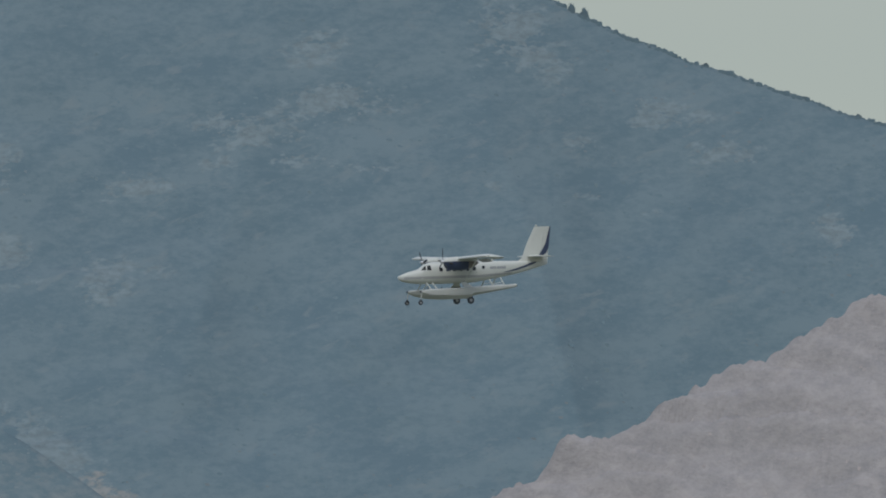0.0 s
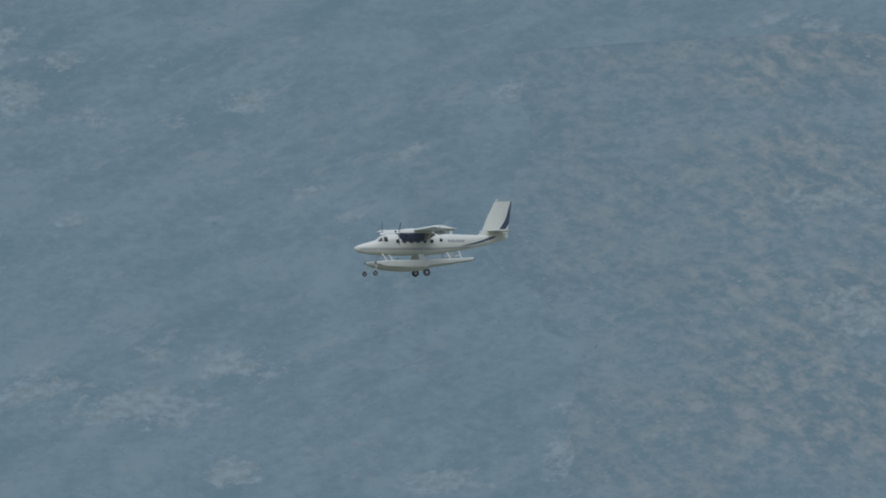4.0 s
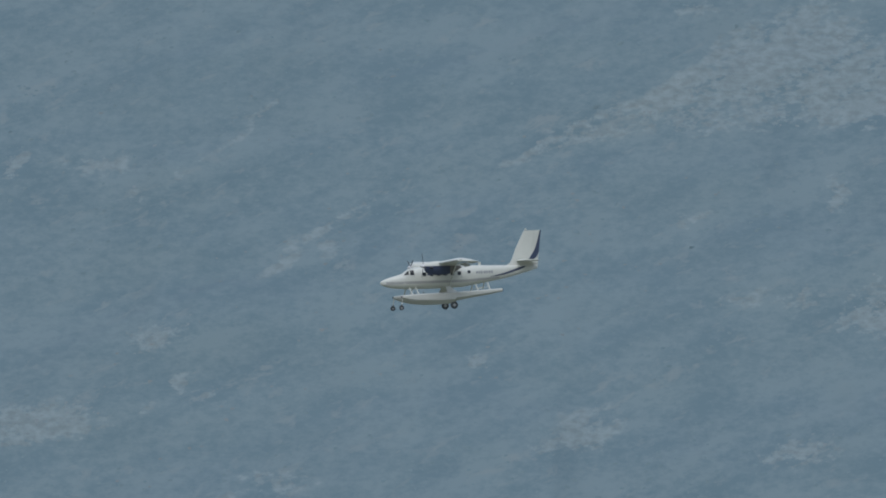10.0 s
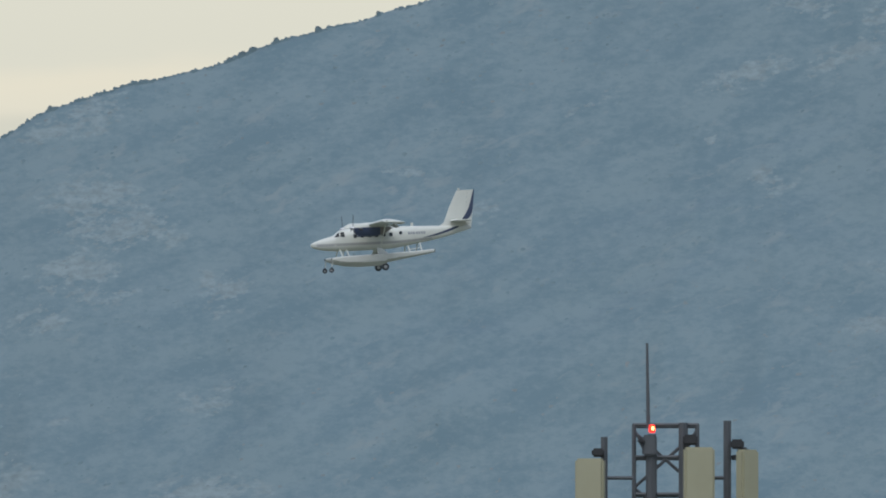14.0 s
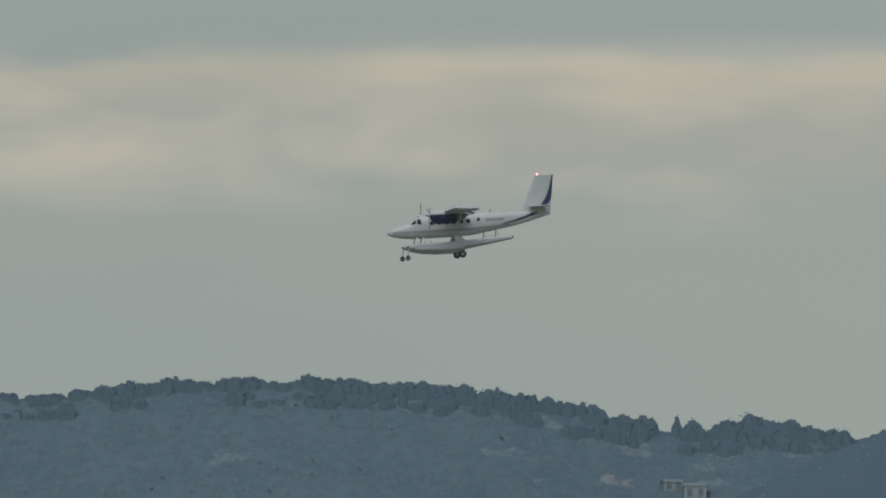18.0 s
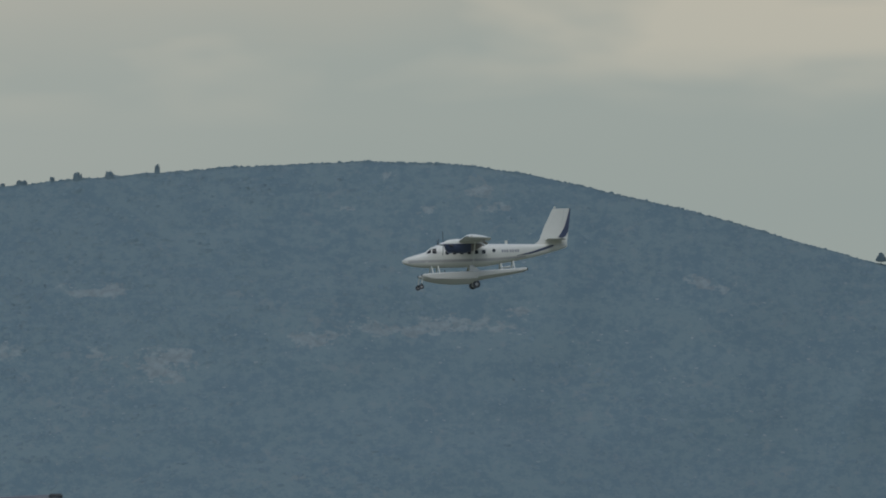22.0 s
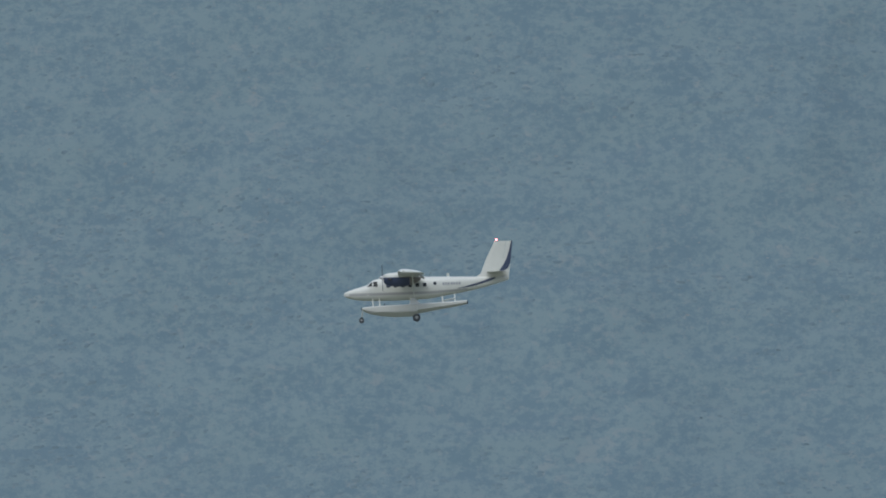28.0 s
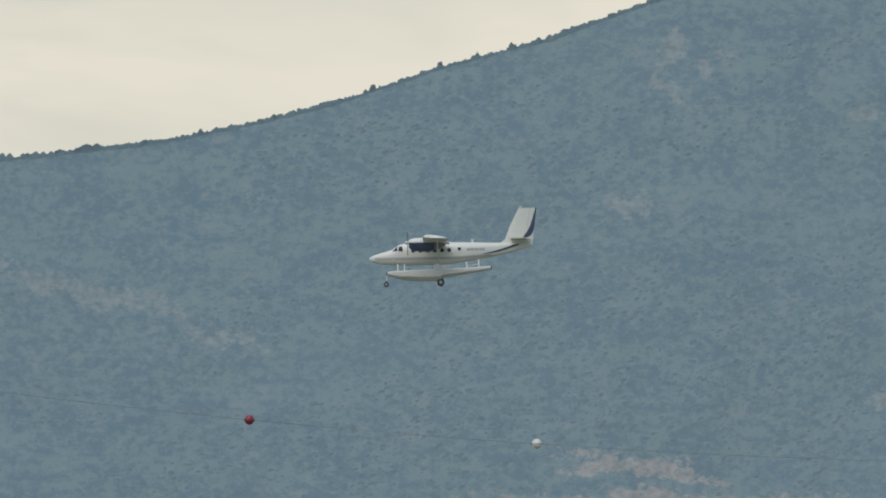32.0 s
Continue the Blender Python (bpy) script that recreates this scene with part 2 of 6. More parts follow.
M_WHITE = material("white_paint", paint((0.54, 0.545, 0.485), (0.63, 0.63, 0.565)), 0.42, coat=0.1)
M_GREY = material("grey_paint", paint((0.33, 0.33, 0.32), (0.42, 0.42, 0.40)), 0.4)
M_BAR = material("grey_bar_paint", paint((0.23, 0.24, 0.26), (0.28, 0.29, 0.31)), 0.5)
# Navy raised a little: haze over the dark paint is put into its colour.
M_NAVY = material("navy_paint", paint((0.036, 0.050, 0.095), (0.050, 0.066, 0.120)), 0.35, coat=0.2)
M_SOOT = material("sooted_paint", paint((0.16, 0.145, 0.13), (0.27, 0.25, 0.23), 2.5), 0.6)
M_GLASS = material("dark_glass", paint((0.022, 0.026, 0.032), (0.045, 0.05, 0.056)), 0.25)
# Rubber lightened and blued to carry haze in its base colour.
M_RUBBER = material("rubber", paint((0.045, 0.050, 0.058), (0.070, 0.076, 0.086), 6), 0.85)
M_ALLOY = material("alloy", paint((0.45, 0.45, 0.46), (0.6, 0.6, 0.6), 4), 0.35, metal=0.8)
M_PLUME = material("white_plumage", paint((0.44, 0.43, 0.42), (0.56, 0.54, 0.53), 8), 0.8)
M_BILL = material("dark_bill", paint((0.08, 0.07, 0.06), (0.12, 0.10, 0.08), 8), 0.6)
M_RIM = material("rim_paint", paint((0.32, 0.32, 0.31), (0.40, 0.40, 0.39), 4), 0.5)
M_BLADE = material("blade_black", paint((0.015, 0.015, 0.017), (0.03, 0.03, 0.03), 4), 0.5)
M_FLOAT = material("float_paint", paint((0.47, 0.475, 0.43), (0.55, 0.55, 0.50)), 0.45)
M_STEEL = material("galvanised_steel", paint((0.07, 0.075, 0.08), (0.11, 0.115, 0.12), 3), 0.55, metal=0.2)
M_PANEL = material("antenna_radome", paint((0.31, 0.29, 0.185), (0.37, 0.35, 0.235), 2), 0.5)
M_LAMPGREY = material("lamp_housing_grey", paint((0.028, 0.033, 0.033), (0.048, 0.054, 0.053), 9), 0.7)
M_POLE = material("lamp_pole_grey", paint((0.085, 0.09, 0.10), (0.12, 0.125, 0.135), 3), 0.5)
M_LENS = material("lamp_lens", paint((0.35, 0.33, 0.27), (0.42, 0.40, 0.33), 3), 0.2)
M_REDBALL = material("red_ball", paint((0.16, 0.014, 0.026), (0.22, 0.022, 0.036), 2), 0.4)
M_WHITEBALL = material("white_ball", paint((0.52, 0.51, 0.47), (0.62, 0.61, 0.56), 2), 0.4)
M_WIRE = material("wire", paint((0.125, 0.135, 0.142), (0.16, 0.165, 0.17), 1), 0.5, metal=0.5)
# House colours drawn closer together, with the haze mixed into them.
M_PLASTER = material("plaster", paint((0.34, 0.37, 0.34), (0.40, 0.43, 0.40), 0.8), 0.9)
M_SHUTTER = material("shutter", paint((0.18, 0.22, 0.22), (0.21, 0.245, 0.245), 2), 0.6)
M_TILE = material("roof_tile", paint((0.185, 0.215, 0.20), (0.215, 0.25, 0.23), 1), 0.9)


def glow(name, color, strength):
    m = bpy.data.materials.new(name)
    m.use_nodes = True
    g = Nodes(m.node_tree)
    e = g.add("ShaderNodeEmission", Color=(*color, 1), Strength=strength)
    o = g.tree.nodes.new("ShaderNodeOutputMaterial")
    g.tree.links.new(e.outputs[0], o.inputs[0])
    return m


M_REDLIGHT = glow("red_light", (1.0, 0.05, 0.03), 1.5)
M_FILAMENT = glow("lamp_filament", (1.0, 0.42, 0.10), 6.0)
M_BEACON = glow("beacon_red", (1.0, 0.22, 0.22), 9.0)


# ---- mesh helpers ----
def part(name, bm, mat, parent=None, label=""):
    me = bpy.data.meshes.new(name)
    bm.to_mesh(me)
    bm.free()
    me.materials.append(mat)
    ob = new(name, me)
    if parent is not None:
        ob.parent = parent
    return tagged(ob, label)


def smooth(ob, angle=40):
    for p in ob.data.polygons:
        p.use_smooth = True
    ob.data.set_sharp_from_angle(angle=radians(angle))
    return ob


def loft(rings, cap=True):
    """A skin through rings of equal numbers of points."""
    bm = bmesh.new()
    vs = [[bm.verts.new(p) for p in ring] for ring in rings]
    n = len(vs[0])
    for a, b in zip(vs, vs[1:]):
        for i in range(n):
            bm.faces.new((a[i], a[(i + 1) % n], b[(i + 1) % n], b[i]))
    if cap:
        bm.faces.new(vs[0][::-1])
        bm.faces.new(vs[-1])
    bmesh.ops.recalc_face_normals(bm, faces=bm.faces)
    return bm


def box(size, at=(0, 0, 0), bevel=0.0, rot=None):
    bm = bmesh.new()
    bmesh.ops.create_cube(bm, size=1)
    bmesh.ops.scale(bm, vec=size, verts=bm.verts)
    if bevel:
        bmesh.ops.bevel(bm, geom=bm.edges[:], offset=bevel, segments=2, affect="EDGES")
    if rot is not None:
        bmesh.ops.transform(bm, matrix=rot, verts=bm.verts)
    bmesh.ops.translate(bm, vec=at, verts=bm.verts)
    return bm


def tube(a, b, r, r2=None, n=10):
    a, b = Vector(a), Vector(b)
    bm = bmesh.new()
    bmesh.ops.create_cone(bm, cap_ends=True, segments=n, radius1=r, radius2=r if r2 is None else r2, depth=(b - a).length)
    q = (b - a).to_track_quat("Z", "Y").to_matrix().to_4x4()
    bmesh.ops.transform(bm, matrix=Matrix.Translation((a + b) / 2) @ q, verts=bm.verts)
    return bm


def lathe(profile, n=20, axis="Y"):
    """Turns (radius, along) pairs about an axis."""
    rings = []
    for r, h in profile:
        ring = []
        for i in range(n):
            c, s = math.cos(i * math.tau / n), math.sin(i * math.tau / n)
            ring.append({"X": (h, r * c, r * s), "Y": (r * c, h, r * s), "Z": (r * c, r * s, h)}[axis])
        rings.append(ring)
    return loft(rings)


def join(*parts):
    bm = bmesh.new()
    for p in parts:
        me = bpy.data.meshes.new("tmp")
        p.to_mesh(me)
        p.free()
        bm.from_mesh(me)
        bpy.data.meshes.remove(me)
    return bm


def empty(name, **tags):
    return tagged(new(name), **tags)


# ---- value noise for the ground ----
def lattice(ix, iy, seed):
    h = (ix.astype(np.int64) * 374761393 + iy.astype(np.int64) * 668265263 + seed * 974634777) & 0xFFFFFFFF
    h = ((h ^ (h >> 13)) * 1274126177) & 0xFFFFFFFF
    return ((h ^ (h >> 16)) & 0xFFFF) / 65535.0


def vnoise(x, y, seed=0):
    ix, iy = np.floor(x), np.floor(y)
    fx, fy = x - ix, y - iy
    fx, fy = fx * fx * (3 - 2 * fx), fy * fy * (3 - 2 * fy)
    a, b = lattice(ix, iy, seed), lattice(ix + 1, iy, seed)
    c, d = lattice(ix, iy + 1, seed), lattice(ix + 1, iy + 1, seed)
    return (a * (1 - fx) + b * fx) * (1 - fy) + (c * (1 - fx) + d * fx) * fy - 0.5


def grid_mesh(name, pts, mat):
    """pts: rows x columns x 3, as one sheet."""
    nr, nc = pts.shape[:2]
    i = (np.arange(nr - 1)[:, None] * nc + np.arange(nc - 1)[None, :]).ravel()
    return soup(name, pts.reshape(-1, 3), np.stack([i, i + 1, i + nc + 1, i + nc], 1), mat)


def soup(name, verts, faces, mat):
    me = bpy.data.meshes.new(name)
    n, k = faces.shape
    me.vertices.add(len(verts))
    me.vertices.foreach_set("co", np.ascontiguousarray(verts, dtype=np.float32).ravel())
    me.loops.add(n * k)
    me.loops.foreach_set("vertex_index", np.ascontiguousarray(faces, dtype=np.int32).ravel())
    me.polygons.add(n)
    me.polygons.foreach_set("loop_start", np.arange(0, n * k, k, dtype=np.int32))
    me.polygons.foreach_set("use_smooth", np.full(n, True))
    me.update(calc_edges=True)
    me.validate()
    me.materials.append(mat)
    return new(name, me)


# ---- hills ----
PALE, PINK, SOIL, TRACK = "PALE", "PINK", "SOIL", "TRACK"


class Hill:
    """A hill laid out over arc U, with its skyline at V, ridge range rr in metres; slope: run over rise."""

    def __init__(self, ridge, rr, slope=2.0, seed=1, rough=1.0, crag=0.0):
        ridge = sorted(ridge)
        self.u = np.array([p[0] for p in ridge], float)
        self.v = np.array([p[1] for p in ridge], float)
        self.range, self.slope, self.seed, self.rough = rr, slope, seed, rough
        self.patches, self.crag = [], crag

    def crest(self, u):
        k = 45.0
        return sum(np.interp(u + d * k, self.u, self.v) for d in (-1, -.5, 0, .5, 1)) / 5

    def point(self, u, s):
        """Places at arc u and height share s (0 foot, 1 crest, more: the far side)."""
        az = (u - U0) / F
        rr = self.range if isinstance(self.range, int) else np.interp(u, *zip(*self.range))
        top = EYE_Z + rr * (V0 - self.crest(u)) / F
        foot = 2.0
        rise = np.maximum(top - foot, 5)
        rb = rr - self.slope * rise
        r = rb + (rr - rb) * s
        z = np.where(s <= 1, foot + rise * (0.22 * s * s + 0.78 * s), top - (s - 1) * rise * 0.9)
        x, y = r * np.sin(az), r * np.cos(az)
        w = np.clip((1 - s) * 5, 0, 1) * np.clip(s * 6, 0, 1) * self.rough
        q = self.seed * 17
        gully = np.abs(vnoise(u / 520 + 0.25 * s * 8, s * 1.1, q)) * -12 + np.abs(vnoise(u / 190 - s * 2, s * 3, q + 1)) * -5
        bump = vnoise(x / 45, y / 30, q + 2) * 7 + vnoise(x / 14, y / 11, q + 3) * 2.6
        small = vnoise(x / 5, y / 8, q + 4) * 0.5
        if self.crag:
            ledge = np.abs(vnoise(x / 9 + z / 14, z / 3.2, q + 6)) * 3.0 + np.abs(vnoise(x / 3.2, z / 1.3, q + 7)) * 1.5 + vnoise(x / 1.3, z / 0.7, q + 8) * 0.5
            small = small + self.crag * (ledge - 0.9)
        return np.stack([x, y, z + w * (gully + 3 + bump) + small * self.rough * np.clip(s * 6, 0, 1)], -1)

    def mesh(self, name, mat, label, step=8, rows=170, low=0.4, stony=np.zeros_like, wood=lambda u, s: 0 * u):
        us = np.arange(self.u[0], self.u[-1], step)
        ss = np.concatenate([np.linspace(0, low, 22)[:-1], np.linspace(low, 1, rows), [1.05, 1.15, 1.35]])
        p = self.point(us[None, :], ss[:, None])
        ob = grid_mesh(name, p, mat)
        self.us, self.ss, self.sheet = us, ss, p
        v = V0 - F * (p[..., 2] - EYE_Z) / np.hypot(p[..., 0], p[..., 1])
        worn = {"bare": np.zeros(v.shape), "soil": np.zeros(v.shape), "track": np.zeros(v.shape)}
        flow = us[None, :] / 75 + v / 110
        wu = 46 * vnoise(flow, v / 48, 7) + 30 * vnoise(us[None, :] / 30 + v / 60, v / 22, 8)
        wv = 40 * vnoise(flow + 50, v / 60, 9) + 26 * vnoise(us[None, :] / 34 - v / 90, v / 20, 10)
        for u0, v0, w, h, tilt, kind in self.patches:
            r = 60 + 1.1 * math.hypot(w, h)
            i, j = np.searchsorted(us, (u0 - r, u0 + r))
            if j - i < 2:
                continue
            k = 0.35 if kind == TRACK else 0.5
            du, dv = us[None, i:j] - u0 + k * wu[:, i:j], v0 - v[:, i:j] + k * wv[:, i:j]
            c, t = math.cos(radians(tilt)), math.sin(radians(tilt))
            a, b = (du * c + dv * t) / (w * .62), (dv * c - du * t) / (max(h, 12) * .62)
            d = np.clip(1.15 - a ** 6 - b ** 2, 0, 1) if kind == TRACK else np.clip(1.15 * np.exp(-0.95 * (a ** 2 + b ** 2)) - 0.15, 0, 1)
            key = {PINK: "soil", SOIL: "soil", TRACK: "track"}.get(kind, "bare")
            worn[key][:, i:j] = 1 - (1 - worn[key][:, i:j]) * (1 - d)
        self.bare = np.maximum(np.maximum(worn["bare"], worn["soil"]), worn["track"])
        worn["wood"] = np.broadcast_to(wood(us[None, :], ss[:, None]), v.shape)
        worn["stony"] = np.broadcast_to(stony(us)[None, :], v.shape)
        for key, values in worn.items():
            ob.data.attributes.new(key, "FLOAT", "POINT").data.foreach_set("value", np.ascontiguousarray(values, dtype=np.float32).ravel())
        return tagged(ob, label, "hill", kind="structure")

    def seat(self, u, s):
        """Places on the sheet itself at arc u and height share s."""
        u, s = np.asarray(u, float), np.asarray(s, float)
        i = np.clip(np.searchsorted(self.us, u) - 1, 0, len(self.us) - 2)
        j = np.clip(np.searchsorted(self.ss, s) - 1, 0, len(self.ss) - 2)
        a = np.clip((u - self.us[i]) / (self.us[i + 1] - self.us[i]), 0, 1)[:, None]
        b = np.clip((s - self.ss[j]) / (self.ss[j + 1] - self.ss[j]), 0, 1)[:, None]
        g = self.sheet
        return (g[j, i] * (1 - a) + g[j, i + 1] * a) * (1 - b) + (g[j + 1, i] * (1 - a) + g[j + 1, i + 1] * a) * b

    def share(self, u, v):
        """The height share at which arc u, v shows."""
        s = np.linspace(0.01, 1.0, 400)
        p = self.seat(np.full(400, float(u)), s)
        e = np.maximum.accumulate((p[:, 2] - EYE_Z) / np.hypot(p[:, 0], p[:, 1]))
        return s[min(int(np.searchsorted(e, (V0 - v) / F)), 399)]

    def on(self, u, v):
        """The place on the slope that shows at arc u, v."""
        return Vector(self.seat([u], [self.share(u, v)])[0])


MOUNTAIN = Hill([(3000, 600), (2300, 430), (1800, 290), (1568, 215), (1500, 200), (1420, 174), (1330, 142), (1250, 117), (1180, 88),
                 (1100, 57), (1050, 37), (990, 0), (900, -40), (600, -150), (0, -280), (-1500, -350), (-4000, -300), (-6000, -120),
                 (-7300, 120), (-8000, 330), (-8400, 470), (-8566, 537), (-8696, 577), (-8786, 609), (-8896, 642), (-9098, 694),
                 (-9160, 727), (-9220, 741), (-9368, 773), (-9478, 808), (-9603, 883), (-9668, 903), (-9768, 978), (-9838, 1008),
                 (-9908, 1048), (-10068, 1123), (-10178, 1183), (-10318, 1248), (-10388, 1298), (-10488, 1368), (-10668, 1458),
                 (-10743, 1503), (-10893, 1568), (-10983, 1608), (-11150, 1680), (-11400, 1800), (-11800, 2000), (-12300, 2250)],
                4350, 2.0, 1)
PINE_RIDGE = [(-10300, 1750), (-10500, 1710), (-10800, 1660), (-10990, 1635), (-11107, 1608), (-11202, 1605), (-11257, 1612),
    (-11337, 1610), (-11457, 1580), (-11557, 1566), (-11648, 1550), (-11748, 1540), (-11888, 1532), (-11983, 1522),
    (-12066, 1522), (-12216, 1526), (-12306, 1528), (-12396, 1541), (-12459, 1547)]
DOME_RIDGE = [(-12587, 1537), (-12737, 1522), (-12867, 1515), (-12927, 1518), (-13027, 1530), (-13117, 1542), (-13350, 1558),
    (-13500, 1561), (-13650, 1551), (-13750, 1531), (-13850, 1508), (-13962, 1477), (-14082, 1441), (-14232, 1404),
    (-14382, 1369), (-14482, 1349), (-14582, 1337), (-14732, 1333), (-14832, 1337), (-14982, 1344), (-15102, 1352),
    (-15242, 1364), (-15382, 1378), (-15551, 1390), (-15731, 1400)]
WOODED_RIDGE = [(-15811, 1402), (-15881, 1393), (-15951, 1370), (-16031, 1346), (-16146, 1308), (-16226, 1280), (-16326, 1243),
    (-16456, 1188), (-16556, 1146), (-16636, 1121), (-16900, 1020), (-17500, 900), (-18200, 850), (-19000, 880), (-19800, 1000),
    (-20300, 1150), (-20700, 1300), (-21000, 1420), (-21096, 1468), (-21191, 1499), (-21291, 1536), (-21381, 1569),
    (-21461, 1588), (-21541, 1609), (-21641, 1642), (-21761, 1683), (-21861, 1705), (-21971, 1731), (-22101, 1751),
    (-22211, 1764), (-22341, 1778), (-22800, 1830), (-23600, 1900), (-24500, 2000)]
FAR_HILLS = Hill(PINE_RIDGE + DOME_RIDGE + WOODED_RIDGE, 4500, 2.3, 4, 0.75)
SPUR = Hill([(900, 1500), (700, 1310), (420, 1080), (253, 934), (165, 866), (35, 776), (-115, 700), (-265, 586), (-435, 494),
             (-635, 396), (-815, 336), (-1000, 298), (-1200, 288), (-1400, 300), (-1700, 320), (-2000, 350), (-2200, 380)],
            [(-2200, 4247), (-2000, 4241), (-1700, 4225), (-1400, 4209), (-1200, 4204), (-1000, 4204), (-815, 4198), (-635, 4187), (-435, 4170), (-265, 4154), (-115, 4133), (35, 4121), (165, 4109), (253, 4099), (420, 4078), (700, 4048), (900, 4025)], 2.08, 5, 0.5)
QUARRY = Hill([(3000, 350), (2300, 330), (1800, 410), (1568, 517), (1480, 562), (1400, 607), (1330, 641), (1240, 666), (1190, 697),
               (1150, 745), (1040, 767), (1000, 801), (940, 836), (880, 882), (750, 1000), (500, 1250), (200, 1600)], 3150, 1.5, 6, 1.0, 1.8)


def pale(hill, u, v, w, h, tilt, kind=PALE):
    """Bare ground about arc u, v, w x h in size, rising to the right by tilt degrees."""
    hill.patches.append((u, v, w, h, tilt, kind))


def trail(hill, width, *stops):
    """A worn path or a gully of bare ground from stop to stop."""
    for (u0, v0), (u1, v1) in zip(stops, stops[1:]):
        pale(hill, (u0 + u1) / 2, (v0 + v1) / 2, 1.0 * math.hypot(u1 - u0, v1 - v0) + 0.6 * width, width, math.degrees(math.atan2(v0 - v1, u1 - u0)), TRACK)



pale(MOUNTAIN, 440, 225, 150, 60, 0)
pale(MOUNTAIN, 900, 50, 110, 100, 60)
pale(MOUNTAIN, 960, 110, 60, 100, 60)
pale(MOUNTAIN, 540, 285, 130, 22, 0)
pale(MOUNTAIN, 655, 300, 60, 14, 0)
pale(MOUNTAIN, 250, 330, 110, 40, 8)
pale(MOUNTAIN, 380, 290, 50, 25, 0)
pale(MOUNTAIN, 875, 335, 40, 8, 0)
pale(MOUNTAIN, 1050, 343, 70, 8, 0)
pale(MOUNTAIN, 1155, 380, 40, 8, 0)
pale(MOUNTAIN, 1180, 200, 120, 40, 0)
pale(MOUNTAIN, 1030, 255, 60, 25, 0)
pale(MOUNTAIN, 1480, 410, 60, 40, 0)
pale(MOUNTAIN, 25, 440, 50, 40, 0)
pale(MOUNTAIN, 230, 460, 40, 30, 0)
pale(MOUNTAIN, 190, 500, 60, 60, -30)
pale(MOUNTAIN, 20, 495, 40, 12, 0)
pale(MOUNTAIN, 290, 475, 40, 30, 0)
pale(MOUNTAIN, 1100, 455, 30, 10, 0)
pale(MOUNTAIN, 600, 180, 180, 50, 0)
pale(MOUNTAIN, 560, 90, 120, 50, 10)
pale(MOUNTAIN, 1280, 270, 120, 30, 0)

pale(MOUNTAIN, -465, 309, 40, 20, 0)
pale(MOUNTAIN, -625, 264, 60, 30, 0)
pale(MOUNTAIN, -775, 294, 120, 70, 0)
pale(MOUNTAIN, -925, 269, 110, 50, 0)
pale(MOUNTAIN, -685, 279, 30, 25, 0)
pale(MOUNTAIN, -105, 334, 200, 40, 12)
pale(MOUNTAIN, -15, 274, 80, 60, 20)
pale(MOUNTAIN, 5, 444, 90, 40, 0)
pale(MOUNTAIN, -125, 504, 60, 40, 0)
pale(MOUNTAIN, 185, 494, 90, 50, 0)
pale(MOUNTAIN, 35, 496, 80, 10, 0)
pale(MOUNTAIN, -405, 364, 60, 40, 0)
pale(MOUNTAIN, -115, 414, 40, 20, 0)
pale(MOUNTAIN, -1245, 274, 140, 25, 0)

pale(SPUR, -845, 454, 180, 80, 0)
pale(SPUR, -885, 554, 150, 90, 0)
pale(SPUR, -675, 474, 100, 60, 0)
pale(SPUR, -1195, 589, 140, 40, 0)
pale(SPUR, -575, 444, 180, 30, -25)
pale(SPUR, -415, 514, 180, 30, -30)
pale(SPUR, -695, 794, 120, 80, 0)
pale(SPUR, -675, 864, 60, 60, 0)
pale(SPUR, -315, 894, 120, 80, 0)
pale(SPUR, -215, 964, 60, 40, 0)
pale(SPUR, -865, 734, 200, 60, 0)
pale(MOUNTAIN, 85, 784, 180, 60, -30)
pale(SPUR, -615, 704, 200, 80, 0)
pale(SPUR, -1115, 784, 200, 60, 0)

pale(MOUNTAIN, 200, 889, 110, 50, -32, PINK)
pale(SPUR, 245, 934, 60, 60, -30, PINK)

pale(MOUNTAIN, -2423, 960, 260, 60, 0)
pale(MOUNTAIN, -2593, 915, 100, 60, 0)
pale(MOUNTAIN, -2733, 955, 120, 40, 8)
pale(MOUNTAIN, -2243, 880, 140, 35, 0)
pale(MOUNTAIN, -2853, 970, 70, 20, 8)
pale(MOUNTAIN, -2393, 855, 60, 15, 0)
pale(MOUNTAIN, -2263, 1070, 110, 40, 0)
pale(MOUNTAIN, -2693, 310, 120, 60, 0)
pale(MOUNTAIN, -2733, 350, 80, 40, 15)
pale(MOUNTAIN, -2803, 405, 130, 30, 15)
pale(MOUNTAIN, -2633, 400, 70, 40, 0)
pale(MOUNTAIN, -2373, 343, 60, 20, 0)
pale(MOUNTAIN, -2553, 353, 70, 14, 0)
pale(MOUNTAIN, -2513, 440, 60, 30, -10)
pale(MOUNTAIN, -2363, 445, 50, 20, 0)
pale(MOUNTAIN, -2978, 473, 50, 30, 0)
pale(MOUNTAIN, -2893, 555, 60, 40, 0)
pale(MOUNTAIN, -2943, 525, 40, 40, 0)
pale(MOUNTAIN, -3003, 570, 70, 40, 0)
pale(MOUNTAIN, -2778, 625, 70, 40, 0)
pale(MOUNTAIN, -2528, 630, 60, 25, 0)
pale(MOUNTAIN, -2733, 715, 90, 30, -15)
pale(MOUNTAIN, -2973, 830, 90, 20, 0)
pale(MOUNTAIN, -3023, 755, 40, 60, 0)
pale(MOUNTAIN, -2233, 410, 80, 30, 0)

